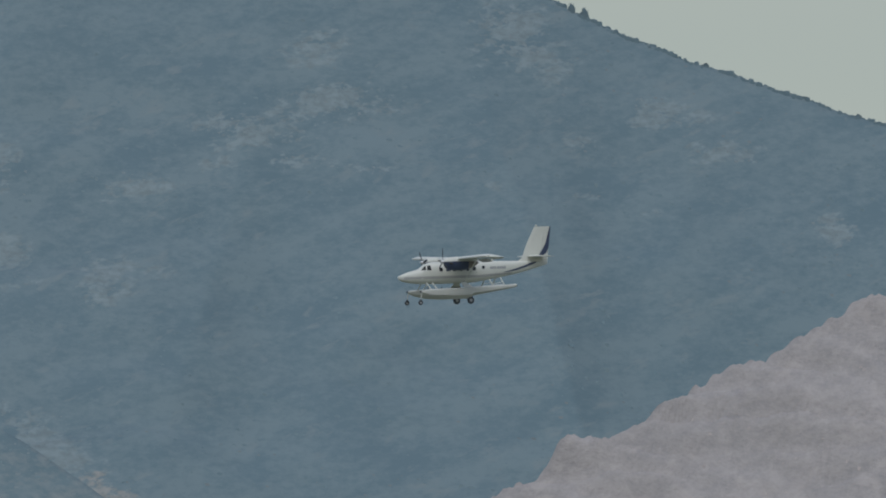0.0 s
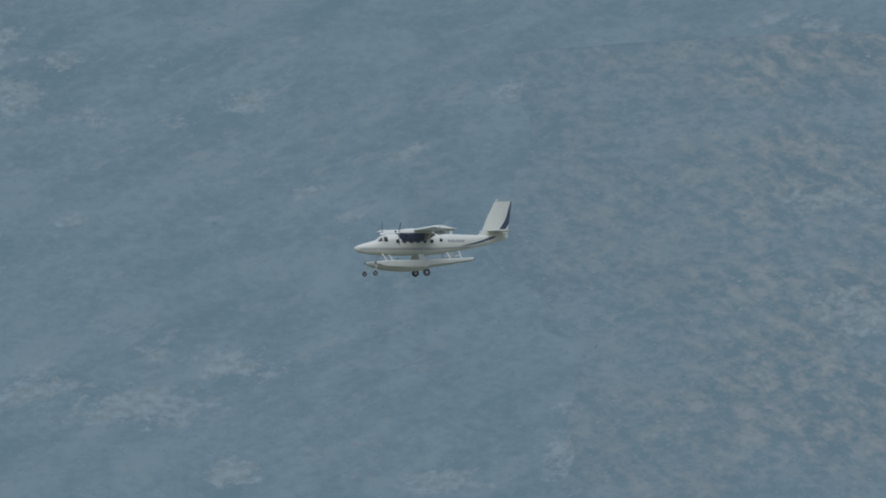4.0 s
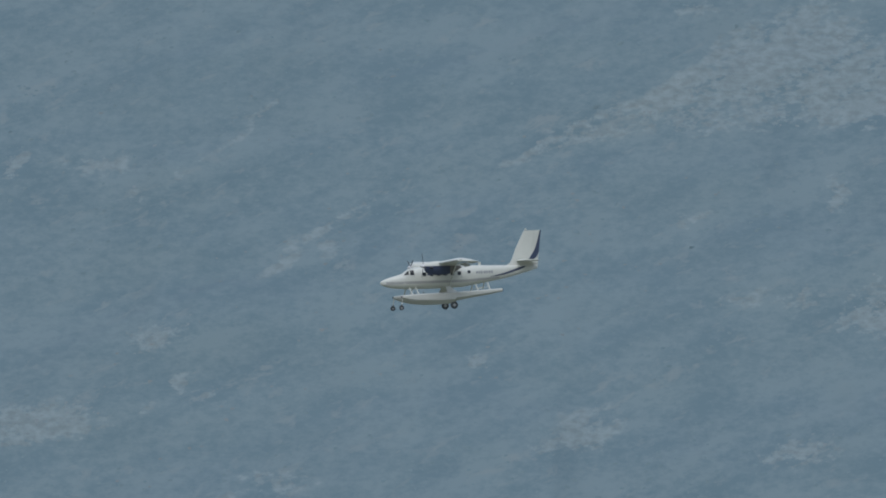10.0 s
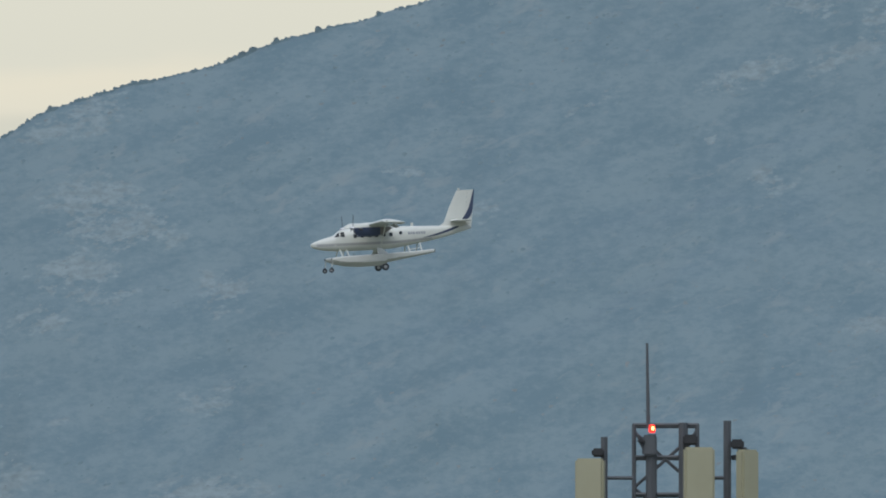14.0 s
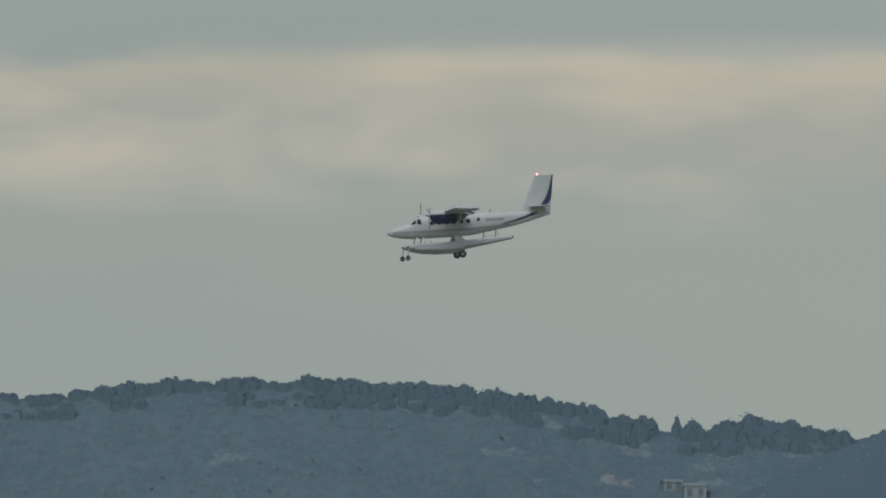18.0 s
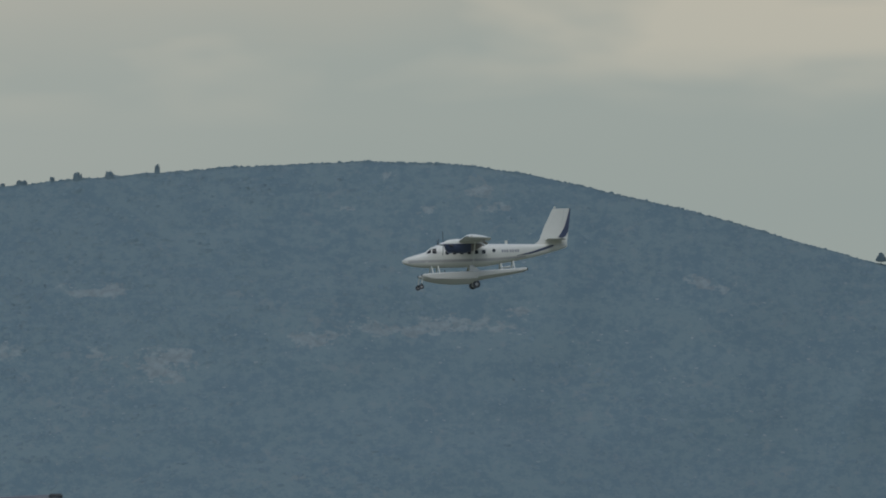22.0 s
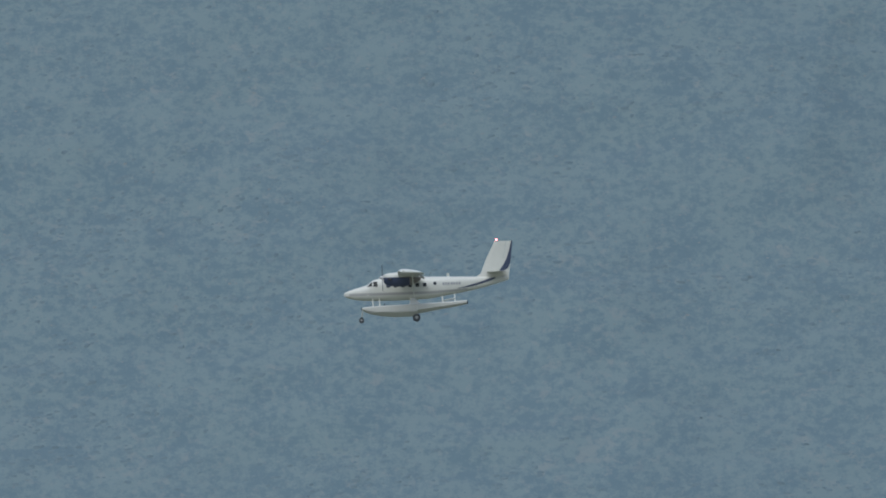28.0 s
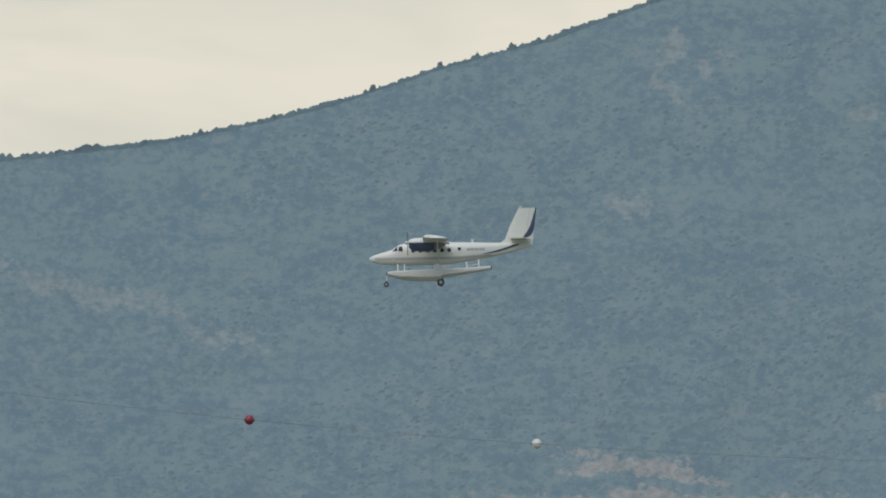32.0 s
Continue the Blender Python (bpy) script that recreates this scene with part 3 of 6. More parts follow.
pale(MOUNTAIN, -1943, 495, 70, 20, 12)
pale(MOUNTAIN, -2128, 570, 50, 15, 20)
pale(MOUNTAIN, -2063, 660, 50, 12, 0)
pale(MOUNTAIN, -2053, 623, 60, 8, 0)
pale(MOUNTAIN, -1563, 531, 150, 10, 0)
pale(MOUNTAIN, -1633, 1045, 130, 80, 0)
pale(MOUNTAIN, -1873, 1085, 130, 40, 0)
pale(MOUNTAIN, -1648, 950, 60, 20, 0)
pale(MOUNTAIN, -1733, 395, 100, 40, 15)
pale(MOUNTAIN, -1693, 630, 30, 10, 0)

pale(MOUNTAIN, -3610, 284, 260, 100, 0)
pale(MOUNTAIN, -3690, 294, 90, 90, 0)
pale(MOUNTAIN, -3360, 504, 90, 35, 0)
pale(MOUNTAIN, -2975, 472, 50, 25, 0)
pale(MOUNTAIN, -2890, 554, 60, 40, 0)
pale(MOUNTAIN, -2940, 529, 30, 40, 0)
pale(MOUNTAIN, -2990, 564, 60, 30, 0)
pale(MOUNTAIN, -3560, 584, 130, 70, 0)
pale(MOUNTAIN, -3680, 649, 90, 60, 0)
pale(MOUNTAIN, -3740, 549, 100, 30, 0)
pale(MOUNTAIN, -3070, 629, 120, 50, 0)
pale(MOUNTAIN, -3130, 654, 50, 30, 0)
pale(MOUNTAIN, -3080, 744, 130, 80, 0)
pale(MOUNTAIN, -3190, 774, 150, 60, 15)
pale(MOUNTAIN, -2780, 624, 60, 50, 0)
pale(MOUNTAIN, -2740, 709, 100, 40, 0)
pale(MOUNTAIN, -3410, 834, 80, 100, 30)
pale(MOUNTAIN, -3410, 924, 60, 120, 30)
pale(MOUNTAIN, -3510, 959, 100, 70, 0)
pale(MOUNTAIN, -3470, 889, 60, 20, 20)
pale(MOUNTAIN, -3770, 794, 220, 25, 10)
pale(MOUNTAIN, -3970, 824, 140, 35, 20)
pale(MOUNTAIN, -3870, 844, 50, 20, 0)
pale(MOUNTAIN, -3770, 864, 90, 40, 0)
pale(MOUNTAIN, -3740, 944, 50, 80, 0)
pale(MOUNTAIN, -3640, 964, 100, 70, 0)
pale(MOUNTAIN, -3550, 1064, 40, 80, 0)
pale(MOUNTAIN, -3260, 989, 60, 70, 30)
pale(MOUNTAIN, -2970, 829, 90, 25, 0)
pale(MOUNTAIN, -3150, 899, 30, 20, 0)
pale(MOUNTAIN, -3990, 1049, 140, 100, 0)
pale(MOUNTAIN, -3850, 1034, 60, 40, 0)
pale(MOUNTAIN, -3050, 1054, 60, 30, 0)
pale(MOUNTAIN, -2850, 974, 80, 25, 15)
pale(MOUNTAIN, -2710, 324, 100, 60, 15)
pale(MOUNTAIN, -2800, 364, 60, 40, 15)
pale(MOUNTAIN, -2650, 394, 120, 40, 0)
pale(MOUNTAIN, -2560, 349, 80, 25, 0)
pale(MOUNTAIN, -2870, 419, 40, 20, 0)
pale(MOUNTAIN, -3305, 379, 40, 25, 0)
pale(MOUNTAIN, -3930, 324, 80, 40, -20)
pale(MOUNTAIN, -3240, 459, 80, 20, 10)

pale(MOUNTAIN, -4747, 508, 60, 70, 0)
pale(MOUNTAIN, -4617, 493, 140, 60, 0)
pale(MOUNTAIN, -4837, 538, 70, 60, 0)
pale(MOUNTAIN, -5072, 598, 80, 40, 0)
pale(MOUNTAIN, -4927, 648, 50, 60, 0)
pale(MOUNTAIN, -4867, 393, 50, 30, 0)
pale(MOUNTAIN, -4947, 398, 50, 40, 0)
pale(MOUNTAIN, -4827, 953, 130, 80, 0)
pale(MOUNTAIN, -4897, 878, 80, 30, 0)
pale(MOUNTAIN, -5132, 903, 80, 30, 0)
pale(MOUNTAIN, -5007, 938, 60, 40, 0)
pale(MOUNTAIN, -4597, 933, 70, 30, 0)
pale(MOUNTAIN, -4202, 603, 45, 25, 0)
pale(MOUNTAIN, -4502, 423, 40, 25, 0)
pale(MOUNTAIN, -4187, 338, 60, 70, -30)
pale(MOUNTAIN, -4067, 838, 100, 40, 0)
pale(MOUNTAIN, -3977, 813, 120, 40, 20)
pale(MOUNTAIN, -4157, 878, 70, 30, 20)
pale(MOUNTAIN, -4017, 1038, 180, 80, 0)
pale(MOUNTAIN, -3947, 988, 70, 40, 0)
pale(MOUNTAIN, -4537, 833, 70, 40, 0)
pale(MOUNTAIN, -4377, 368, 70, 20, 0)

pale(MOUNTAIN, -5543, 487, 320, 110, 25)
pale(MOUNTAIN, -5393, 477, 240, 110, -25)
pale(MOUNTAIN, -5713, 547, 220, 46, 28)
pale(MOUNTAIN, -5483, 417, 100, 60, 0)
pale(MOUNTAIN, -5383, 557, 200, 60, 0)
pale(MOUNTAIN, -5493, 447, 160, 80, 0)
pale(MOUNTAIN, -5433, 527, 120, 120, 0)
pale(MOUNTAIN, -5623, 497, 160, 40, 28)
pale(MOUNTAIN, -5783, 567, 160, 35, 28)
pale(MOUNTAIN, -5883, 602, 80, 25, 25)
pale(MOUNTAIN, -5943, 627, 60, 20, 25)
pale(MOUNTAIN, -5663, 577, 80, 40, 0)
pale(MOUNTAIN, -5323, 517, 100, 60, 0)
pale(MOUNTAIN, -5193, 557, 60, 40, 0)
pale(MOUNTAIN, -5533, 577, 80, 40, 0)
pale(MOUNTAIN, -5563, 507, 90, 60, 0)
pale(MOUNTAIN, -4743, 507, 70, 80, 0)
pale(MOUNTAIN, -5068, 597, 80, 40, 0)
pale(MOUNTAIN, -4933, 667, 40, 50, 0)
pale(MOUNTAIN, -4913, 622, 60, 30, 0)
pale(MOUNTAIN, -4873, 387, 60, 30, 0)
pale(MOUNTAIN, -5198, 667, 70, 40, 30)
pale(MOUNTAIN, -5423, 707, 40, 60, 0)
pale(MOUNTAIN, -5668, 757, 70, 20, 0)
pale(MOUNTAIN, -5583, 905, 100, 14, 8)
pale(MOUNTAIN, -5483, 897, 70, 30, 0)
pale(MOUNTAIN, -5343, 917, 130, 80, 0)
pale(MOUNTAIN, -5873, 1132, 120, 60, 15)
pale(MOUNTAIN, -6043, 1012, 40, 20, -20)
pale(MOUNTAIN, -4843, 957, 150, 70, 0)
pale(MOUNTAIN, -5083, 917, 80, 30, 0)
pale(MOUNTAIN, -5483, 1167, 100, 40, 0)
pale(MOUNTAIN, -5143, 1147, 100, 30, 0)
pale(MOUNTAIN, -5663, 382, 70, 20, 0)
pale(MOUNTAIN, -5013, 537, 60, 20, 0)

pale(MOUNTAIN, -7080, 792, 150, 20, 35)
pale(MOUNTAIN, -7120, 822, 70, 24, 35)
pale(MOUNTAIN, -7215, 902, 50, 22, 35)
pale(MOUNTAIN, -6880, 657, 60, 24, 40)
pale(MOUNTAIN, -6490, 612, 200, 12, 35)
pale(MOUNTAIN, -6290, 752, 180, 16, 35)
pale(MOUNTAIN, -6325, 802, 30, 40, 0)
pale(MOUNTAIN, -6400, 822, 80, 16, 30)
pale(MOUNTAIN, -7080, 977, 120, 50, 0)
pale(MOUNTAIN, -7000, 962, 40, 20, 0)
pale(MOUNTAIN, -6635, 967, 90, 50, 0)
pale(MOUNTAIN, -6860, 1112, 220, 50, 0)
pale(MOUNTAIN, -6760, 1102, 50, 40, 0)
pale(MOUNTAIN, -7120, 1117, 50, 25, 0)
pale(MOUNTAIN, -7015, 1112, 40, 25, 0)
pale(MOUNTAIN, -6645, 1087, 30, 25, 30)
pale(MOUNTAIN, -6585, 1049, 30, 25, 30)
pale(MOUNTAIN, -6540, 1077, 50, 20, 0)
pale(MOUNTAIN, -7490, 962, 120, 60, 0)
pale(MOUNTAIN, -7370, 997, 130, 40, -15)
pale(MOUNTAIN, -7550, 912, 60, 40, 0)
pale(MOUNTAIN, -6420, 1222, 120, 30, 0)
pale(MOUNTAIN, -6510, 1257, 60, 20, 15)
pale(MOUNTAIN, -6720, 657, 120, 30, 0)
pale(MOUNTAIN, -6660, 707, 30, 20, 0)

pale(MOUNTAIN, -7578, 586, 180, 22, 20)
pale(MOUNTAIN, -7738, 681, 120, 22, 10)
pale(MOUNTAIN, -7928, 631, 150, 50, 20)
pale(MOUNTAIN, -8068, 711, 120, 30, 15)
pale(MOUNTAIN, -8138, 621, 100, 40, 0)
pale(MOUNTAIN, -7918, 556, 100, 40, 0)
pale(MOUNTAIN, -6868, 1121, 180, 50, 0)
pale(MOUNTAIN, -6968, 1111, 60, 30, 0)
pale(MOUNTAIN, -7088, 971, 160, 40, 0)
pale(MOUNTAIN, -7628, 1076, 100, 12, -10)
pale(MOUNTAIN, -7858, 1091, 240, 25, 0)
pale(MOUNTAIN, -7778, 1191, 150, 60, 0)
pale(MOUNTAIN, -7998, 1186, 60, 25, 0)
pale(MOUNTAIN, -7738, 911, 80, 12, 0)
pale(MOUNTAIN, -7608, 911, 90, 50, 0)
pale(MOUNTAIN, -7368, 1001, 150, 40, -15)
pale(MOUNTAIN, -8193, 941, 60, 40, 0)
pale(MOUNTAIN, -7618, 781, 20, 14, 0)
pale(MOUNTAIN, -7518, 1241, 60, 40, 0)
pale(MOUNTAIN, -7588, 1271, 50, 50, 0)
pale(MOUNTAIN, -7418, 1291, 30, 60, 0)
pale(MOUNTAIN, -7218, 1241, 100, 60, 0)
pale(MOUNTAIN, -7028, 1301, 120, 60, 0)
pale(MOUNTAIN, -7118, 1116, 30, 20, 0)

pale(MOUNTAIN, -8516, 802, 90, 14, 20)
pale(MOUNTAIN, -8731, 992, 90, 30, 0)
pale(MOUNTAIN, -8246, 752, 160, 25, 15)
pale(MOUNTAIN, -8036, 707, 180, 16, 25)
pale(MOUNTAIN, -7896, 632, 160, 25, 20)
pale(MOUNTAIN, -7646, 597, 120, 20, 25)
pale(MOUNTAIN, -7736, 667, 120, 30, 15)
pale(MOUNTAIN, -8856, 917, 80, 14, 0)
pale(MOUNTAIN, -7566, 927, 160, 60, 0)
pale(MOUNTAIN, -7456, 977, 200, 40, 0)
pale(MOUNTAIN, -7816, 1177, 230, 50, 0)
pale(MOUNTAIN, -8006, 1187, 110, 25, 0)
pale(MOUNTAIN, -7656, 1227, 60, 40, 0)
pale(MOUNTAIN, -7876, 1082, 250, 14, 3)
pale(MOUNTAIN, -7656, 1072, 120, 14, -10)
pale(MOUNTAIN, -8296, 867, 30, 12, 0)

pale(MOUNTAIN, -9398, 963, 140, 70, 0)
pale(MOUNTAIN, -9338, 1023, 160, 60, 0)
pale(MOUNTAIN, -9438, 1093, 120, 60, 0)
pale(MOUNTAIN, -9368, 1143, 80, 40, 0)
pale(MOUNTAIN, -9428, 833, 150, 50, 20)
pale(MOUNTAIN, -9168, 1133, 90, 60, 0)
pale(MOUNTAIN, -9708, 1193, 60, 25, 20)
pale(MOUNTAIN, -9628, 1203, 120, 40, 0)
pale(MOUNTAIN, -9488, 1183, 80, 40, 0)
pale(MOUNTAIN, -9818, 1323, 160, 80, 0)
pale(MOUNTAIN, -9878, 1353, 90, 40, 0)
pale(MOUNTAIN, -9938, 1313, 40, 30, 0)
pale(MOUNTAIN, -10068, 1393, 120, 50, 20)
pale(MOUNTAIN, -9898, 1403, 80, 40, 20)
pale(MOUNTAIN, -9728, 1283, 60, 30, 0)
pale(MOUNTAIN, -10248, 1343, 60, 25, 20)
pale(MOUNTAIN, -9608, 1493, 180, 60, 25)
pale(MOUNTAIN, -9728, 1543, 100, 40, 25)
pale(MOUNTAIN, -9878, 1513, 100, 50, 0)
pale(MOUNTAIN, -9468, 1363, 40, 15, 0)
pale(MOUNTAIN, -10418, 1548, 130, 40, 20)
pale(MOUNTAIN, -10278, 1473, 80, 70, 0)
pale(MOUNTAIN, -10378, 1483, 60, 20, 0)
pale(MOUNTAIN, -9188, 1493, 150, 60, 0)
pale(MOUNTAIN, -9338, 1533, 150, 60, 0)
pale(MOUNTAIN, -10108, 1183, 40, 40, 20)
pale(MOUNTAIN, -9188, 1323, 90, 40, 0)

pale(MOUNTAIN, -10283, 1458, 80, 40, 0)
pale(MOUNTAIN, -10343, 1478, 80, 30, 0)
pale(MOUNTAIN, -10433, 1553, 100, 40, 15)
pale(MOUNTAIN, -10213, 1328, 70, 25, 0)
pale(MOUNTAIN, -10313, 1333, 60, 25, 0)
pale(MOUNTAIN, -10103, 1408, 80, 50, 0)
pale(MOUNTAIN, -9983, 1368, 80, 30, 0)
pale(MOUNTAIN, -10053, 1298, 50, 20, 0)
pale(MOUNTAIN, -9903, 1518, 100, 40, 20)
pale(MOUNTAIN, -9953, 1313, 40, 20, 0)
pale(MOUNTAIN, -10443, 1403, 60, 15, 20)
pale(MOUNTAIN, -10743, 1628, 60, 15, 0)
pale(MOUNTAIN, -10523, 1598, 40, 20, 0)
pale(MOUNTAIN, -9923, 1588, 80, 40, 0)
pale(MOUNTAIN, -10113, 1178, 40, 40, 30)

pale(FAR_HILLS, -11926, 1541, 120, 18, 8)
pale(FAR_HILLS, -11771, 1556, 130, 26, -14)
pale(FAR_HILLS, -11505, 1604, 130, 16, -12)
pale(FAR_HILLS, -11408, 1633, 80, 13, -10)
pale(FAR_HILLS, -11259, 1632, 80, 16, -6, SOIL)
pale(FAR_HILLS, -11104, 1640, 85, 12, 4)
pale(FAR_HILLS, -11439, 1685, 60, 14, -8, SOIL)
pale(FAR_HILLS, -11267, 1686, 60, 14, 10)
pale(FAR_HILLS, -11283, 1656, 36, 12, 0)
pale(FAR_HILLS, -11565, 1687, 50, 12, 0)
pale(FAR_HILLS, -11640, 1645, 70, 10, -8)
pale(FAR_HILLS, -12128, 1648, 60, 10, 0)

pale(FAR_HILLS, -14692, 1357, 30, 8, 0)
pale(FAR_HILLS, -15202, 1557, 120, 20, 0)
pale(FAR_HILLS, -14492, 1417, 80, 16, 0)
pale(FAR_HILLS, -14662, 1627, 200, 16, 0)
pale(FAR_HILLS, -14822, 1647, 80, 16, 0)
pale(FAR_HILLS, -15082, 1687, 60, 40, 0)
pale(FAR_HILLS, -14132, 1547, 80, 20, 0)
pale(FAR_HILLS, -14462, 1602, 60, 16, 0)
pale(FAR_HILLS, -14622, 1417, 40, 8, 0)
pale(FAR_HILLS, -14532, 1387, 60, 20, 0)

pale(FAR_HILLS, -15391, 1657, 80, 30, -20)
pale(FAR_HILLS, -15091, 1687, 100, 50, 0)
pale(FAR_HILLS, -14581, 1622, 200, 30, 0)
pale(FAR_HILLS, -15201, 1677, 80, 16, 0)
pale(FAR_HILLS, -14771, 1417, 40, 8, 0)

pale(FAR_HILLS, -15976, 1499, 220, 50, -8)
pale(FAR_HILLS, -16086, 1449, 100, 40, 0)
pale(FAR_HILLS, -16646, 1194, 150, 40, 0)
pale(FAR_HILLS, -16326, 1469, 60, 20, 0)
pale(FAR_HILLS, -15786, 1529, 80, 24, -8)
pale(FAR_HILLS, -16726, 1239, 80, 20, 0)
pale(FAR_HILLS, -16466, 1269, 80, 20, 0)

pale(FAR_HILLS, -20486, 1711, 80, 30, 10)
pale(FAR_HILLS, -21156, 1586, 40, 50, 0)
pale(FAR_HILLS, -21156, 1651, 50, 14, -25)
pale(FAR_HILLS, -21096, 1616, 20, 14, 0)
pale(FAR_HILLS, -21056, 1596, 30, 20, 0)
pale(FAR_HILLS, -20816, 1704, 40, 20, 0)
pale(FAR_HILLS, -20536, 1824, 40, 40, 0)
pale(FAR_HILLS, -21216, 1856, 80, 30, 0)
pale(FAR_HILLS, -20786, 2196, 60, 20, 0)

pale(FAR_HILLS, -21246, 2321, 150, 30, 0, SOIL)
pale(FAR_HILLS, -21316, 2296, 80, 16, 0, SOIL)
pale(FAR_HILLS, -21126, 2341, 80, 14, 0, SOIL)

pale(FAR_HILLS, -22251, 1994, 220, 35, -15)
pale(FAR_HILLS, -22101, 2024, 160, 30, -10)
pale(FAR_HILLS, -21941, 2094, 120, 40, -15)
pale(FAR_HILLS, -21211, 1854, 60, 25, 0)
pale(FAR_HILLS, -21161, 1584, 30, 60, 0)
pale(FAR_HILLS, -21061, 1594, 20, 14, 0)
pale(FAR_HILLS, -20821, 1704, 40, 20, 0)

pale(FAR_HILLS, -21201, 2329, 170, 30, 0, SOIL)
pale(FAR_HILLS, -21091, 2344, 60, 14, 0, SOIL)
pale(FAR_HILLS, -21101, 2378, 640, 24, 0, SOIL)

pale(FAR_HILLS, -17821, 2103, 100, 14, 0, SOIL)
pale(MOUNTAIN, -4169, 493, 101, 12, -137, TRACK)
pale(MOUNTAIN, -4222, 555, 87, 13, -122, TRACK)
pale(MOUNTAIN, -4274, 638, 137, 20, -123, TRACK)
pale(MOUNTAIN, -4342, 728, 122, 24, -131, TRACK)
pale(MOUNTAIN, -4397, 803, 92, 20, -120, TRACK)
pale(MOUNTAIN, -4437, 865, 78, 14, -126, TRACK)
pale(MOUNTAIN, -4549, 1003, 126, 24, -133, TRACK)
pale(MOUNTAIN, -4619, 1073, 101, 24, -137, TRACK)
pale(MOUNTAIN, -4659, 1010, 65, 20, -75, TRACK)
pale(MOUNTAIN, -4634, 1043, 41, 20, -16, TRACK)
pale(MOUNTAIN, -5142, 1005, 95, 34, -33, TRACK)
pale(MOUNTAIN, -5087, 1058, 82, 34, -56, TRACK)
pale(MOUNTAIN, -5047, 1108, 65, 34, -45, TRACK)
pale(MOUNTAIN, -5148, 997, 92, 30, -30, TRACK)
pale(MOUNTAIN, -5090, 1047, 86, 30, -53, TRACK)
pale(MOUNTAIN, -5050, 1099, 65, 30, -52, TRACK)
pale(MOUNTAIN, -5008, 1128, 59, 30, -15, TRACK)
pale(MOUNTAIN, -5308, 907, 69, 22, -81, TRACK)
pale(MOUNTAIN, -5293, 972, 83, 22, -74, TRACK)
trail(FAR_HILLS, 12, (-21141, 1567), (-21165, 1604), (-21183, 1640), (-21153, 1661), (-21111, 1694))
pale(FAR_HILLS, -21099, 1615, 16, 44, 0)
pale(FAR_HILLS, -21062, 1595, 40, 24, 0)
pale(MOUNTAIN, -5900, 604, 250, 16, 27, TRACK)
pale(MOUNTAIN, -5690, 496, 240, 18, 28, TRACK)


def make_ground():
    r = np.array([0, 60, 200, 500, 1000, 1800, 2600, 3400, 4200, 5200, 7000.0])
    a = np.linspace(0, math.tau, 97)
    p = np.stack([r[:, None] * np.sin(a), r[:, None] * np.cos(a), np.zeros((len(r), 97))], -1)
    tagged(grid_mesh("ground", p, M_PLAIN), "dry grass and soil of the flat valley floor", "ground", kind="structure")


make_ground()
MOUNTAIN.mesh("mountain", M_MOUNTAIN, "long scrub-covered limestone mountain slope with haze in its colours", wood=lambda u, s: 0.5 * np.clip((-9700 - u) / 900, 0, 1) + 0.5 * np.clip((-10450 - u) / 300, 0, 1))
FAR_HILLS.mesh("far_hills", M_WOODED, "chain of wooded hills, blue-green with haze in their colours", low=0.2, wood=lambda u, s: np.maximum(np.clip((u + 13300) / 700, 0, 1), 0.6 * np.clip((u + 15700) / 500, 0, 1) + 0.45 * np.clip((-15000 - u) / 500, 0, 1) * np.clip((u + 18500) / 900, 0, 1) * np.clip((s - 0.80) / 0.14, 0, 1)))
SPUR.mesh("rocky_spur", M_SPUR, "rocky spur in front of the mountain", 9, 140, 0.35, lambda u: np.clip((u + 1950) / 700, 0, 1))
QUARRY.mesh("quarry_hill", M_LIME, "bare pinkish limestone hill", 6, 240, 0.2)


# ---- shrubs, stones ----
def soften(ob, v, own=0.3, tilt=26.0):
    """Leaf normals turned towards the slope's own, as a mass of leaves is lit."""
    me = ob.data
    n = np.empty(len(me.vertices) * 3, dtype=np.float32)
    me.vertex_normals.foreach_get("vector", n)
    n = n.reshape(-1, 3)
    r = np.maximum(np.hypot(v[:, 0], v[:, 1]), 1e-6)
    t = radians(tilt)
    slope = np.stack([-v[:, 0] / r * math.sin(t), -v[:, 1] / r * math.sin(t), np.full(len(v), math.cos(t))], -1)
    own = np.broadcast_to(np.asarray(own, float), (len(v),))[:, None]
    n = own * n + (1 - own) * slope
    n /= np.linalg.norm(n, axis=1, keepdims=True)
    me.normals_split_custom_set_from_vertices(n.tolist())


def scatter(name, templates, places, sizes, mat, label, category, seed=0, own=0.10, turn=True):
    """Joins many turned and scaled copies of the templates into one mesh of stuff."""
    rnd = np.random.RandomState(seed)
    vs, fs, base = [], [], 0
    which = rnd.randint(0, len(templates), len(places))
    for k, (tv, tf) in enumerate(templates):
        p, s = places[which == k], sizes[which == k]
        if not len(p):
            continue
        a = (rnd.rand(len(p)) - 0.5) * (math.tau if turn else 0.8)
        stretch = 0.75 + 0.6 * rnd.rand(len(p), 3)
        v = tv[None] * stretch[:, None] * s[:, None, None]
        c, n = np.cos(a)[:, None], np.sin(a)[:, None]
        v = np.stack([v[..., 0] * c - v[..., 1] * n, v[..., 0] * n + v[..., 1] * c, v[..., 2]], -1) + p[:, None]
        fs.append((tf[None] + (np.arange(len(p)) * len(tv))[:, None, None] + base).reshape(-1, 3))
        vs.append(v.reshape(-1, 3))
        base += v.shape[0] * v.shape[1]
    ob = soup(name, np.concatenate(vs), np.concatenate(fs), mat)
    soften(ob, np.concatenate(vs), own)
    return tagged(ob, label, category, kind="stuff")


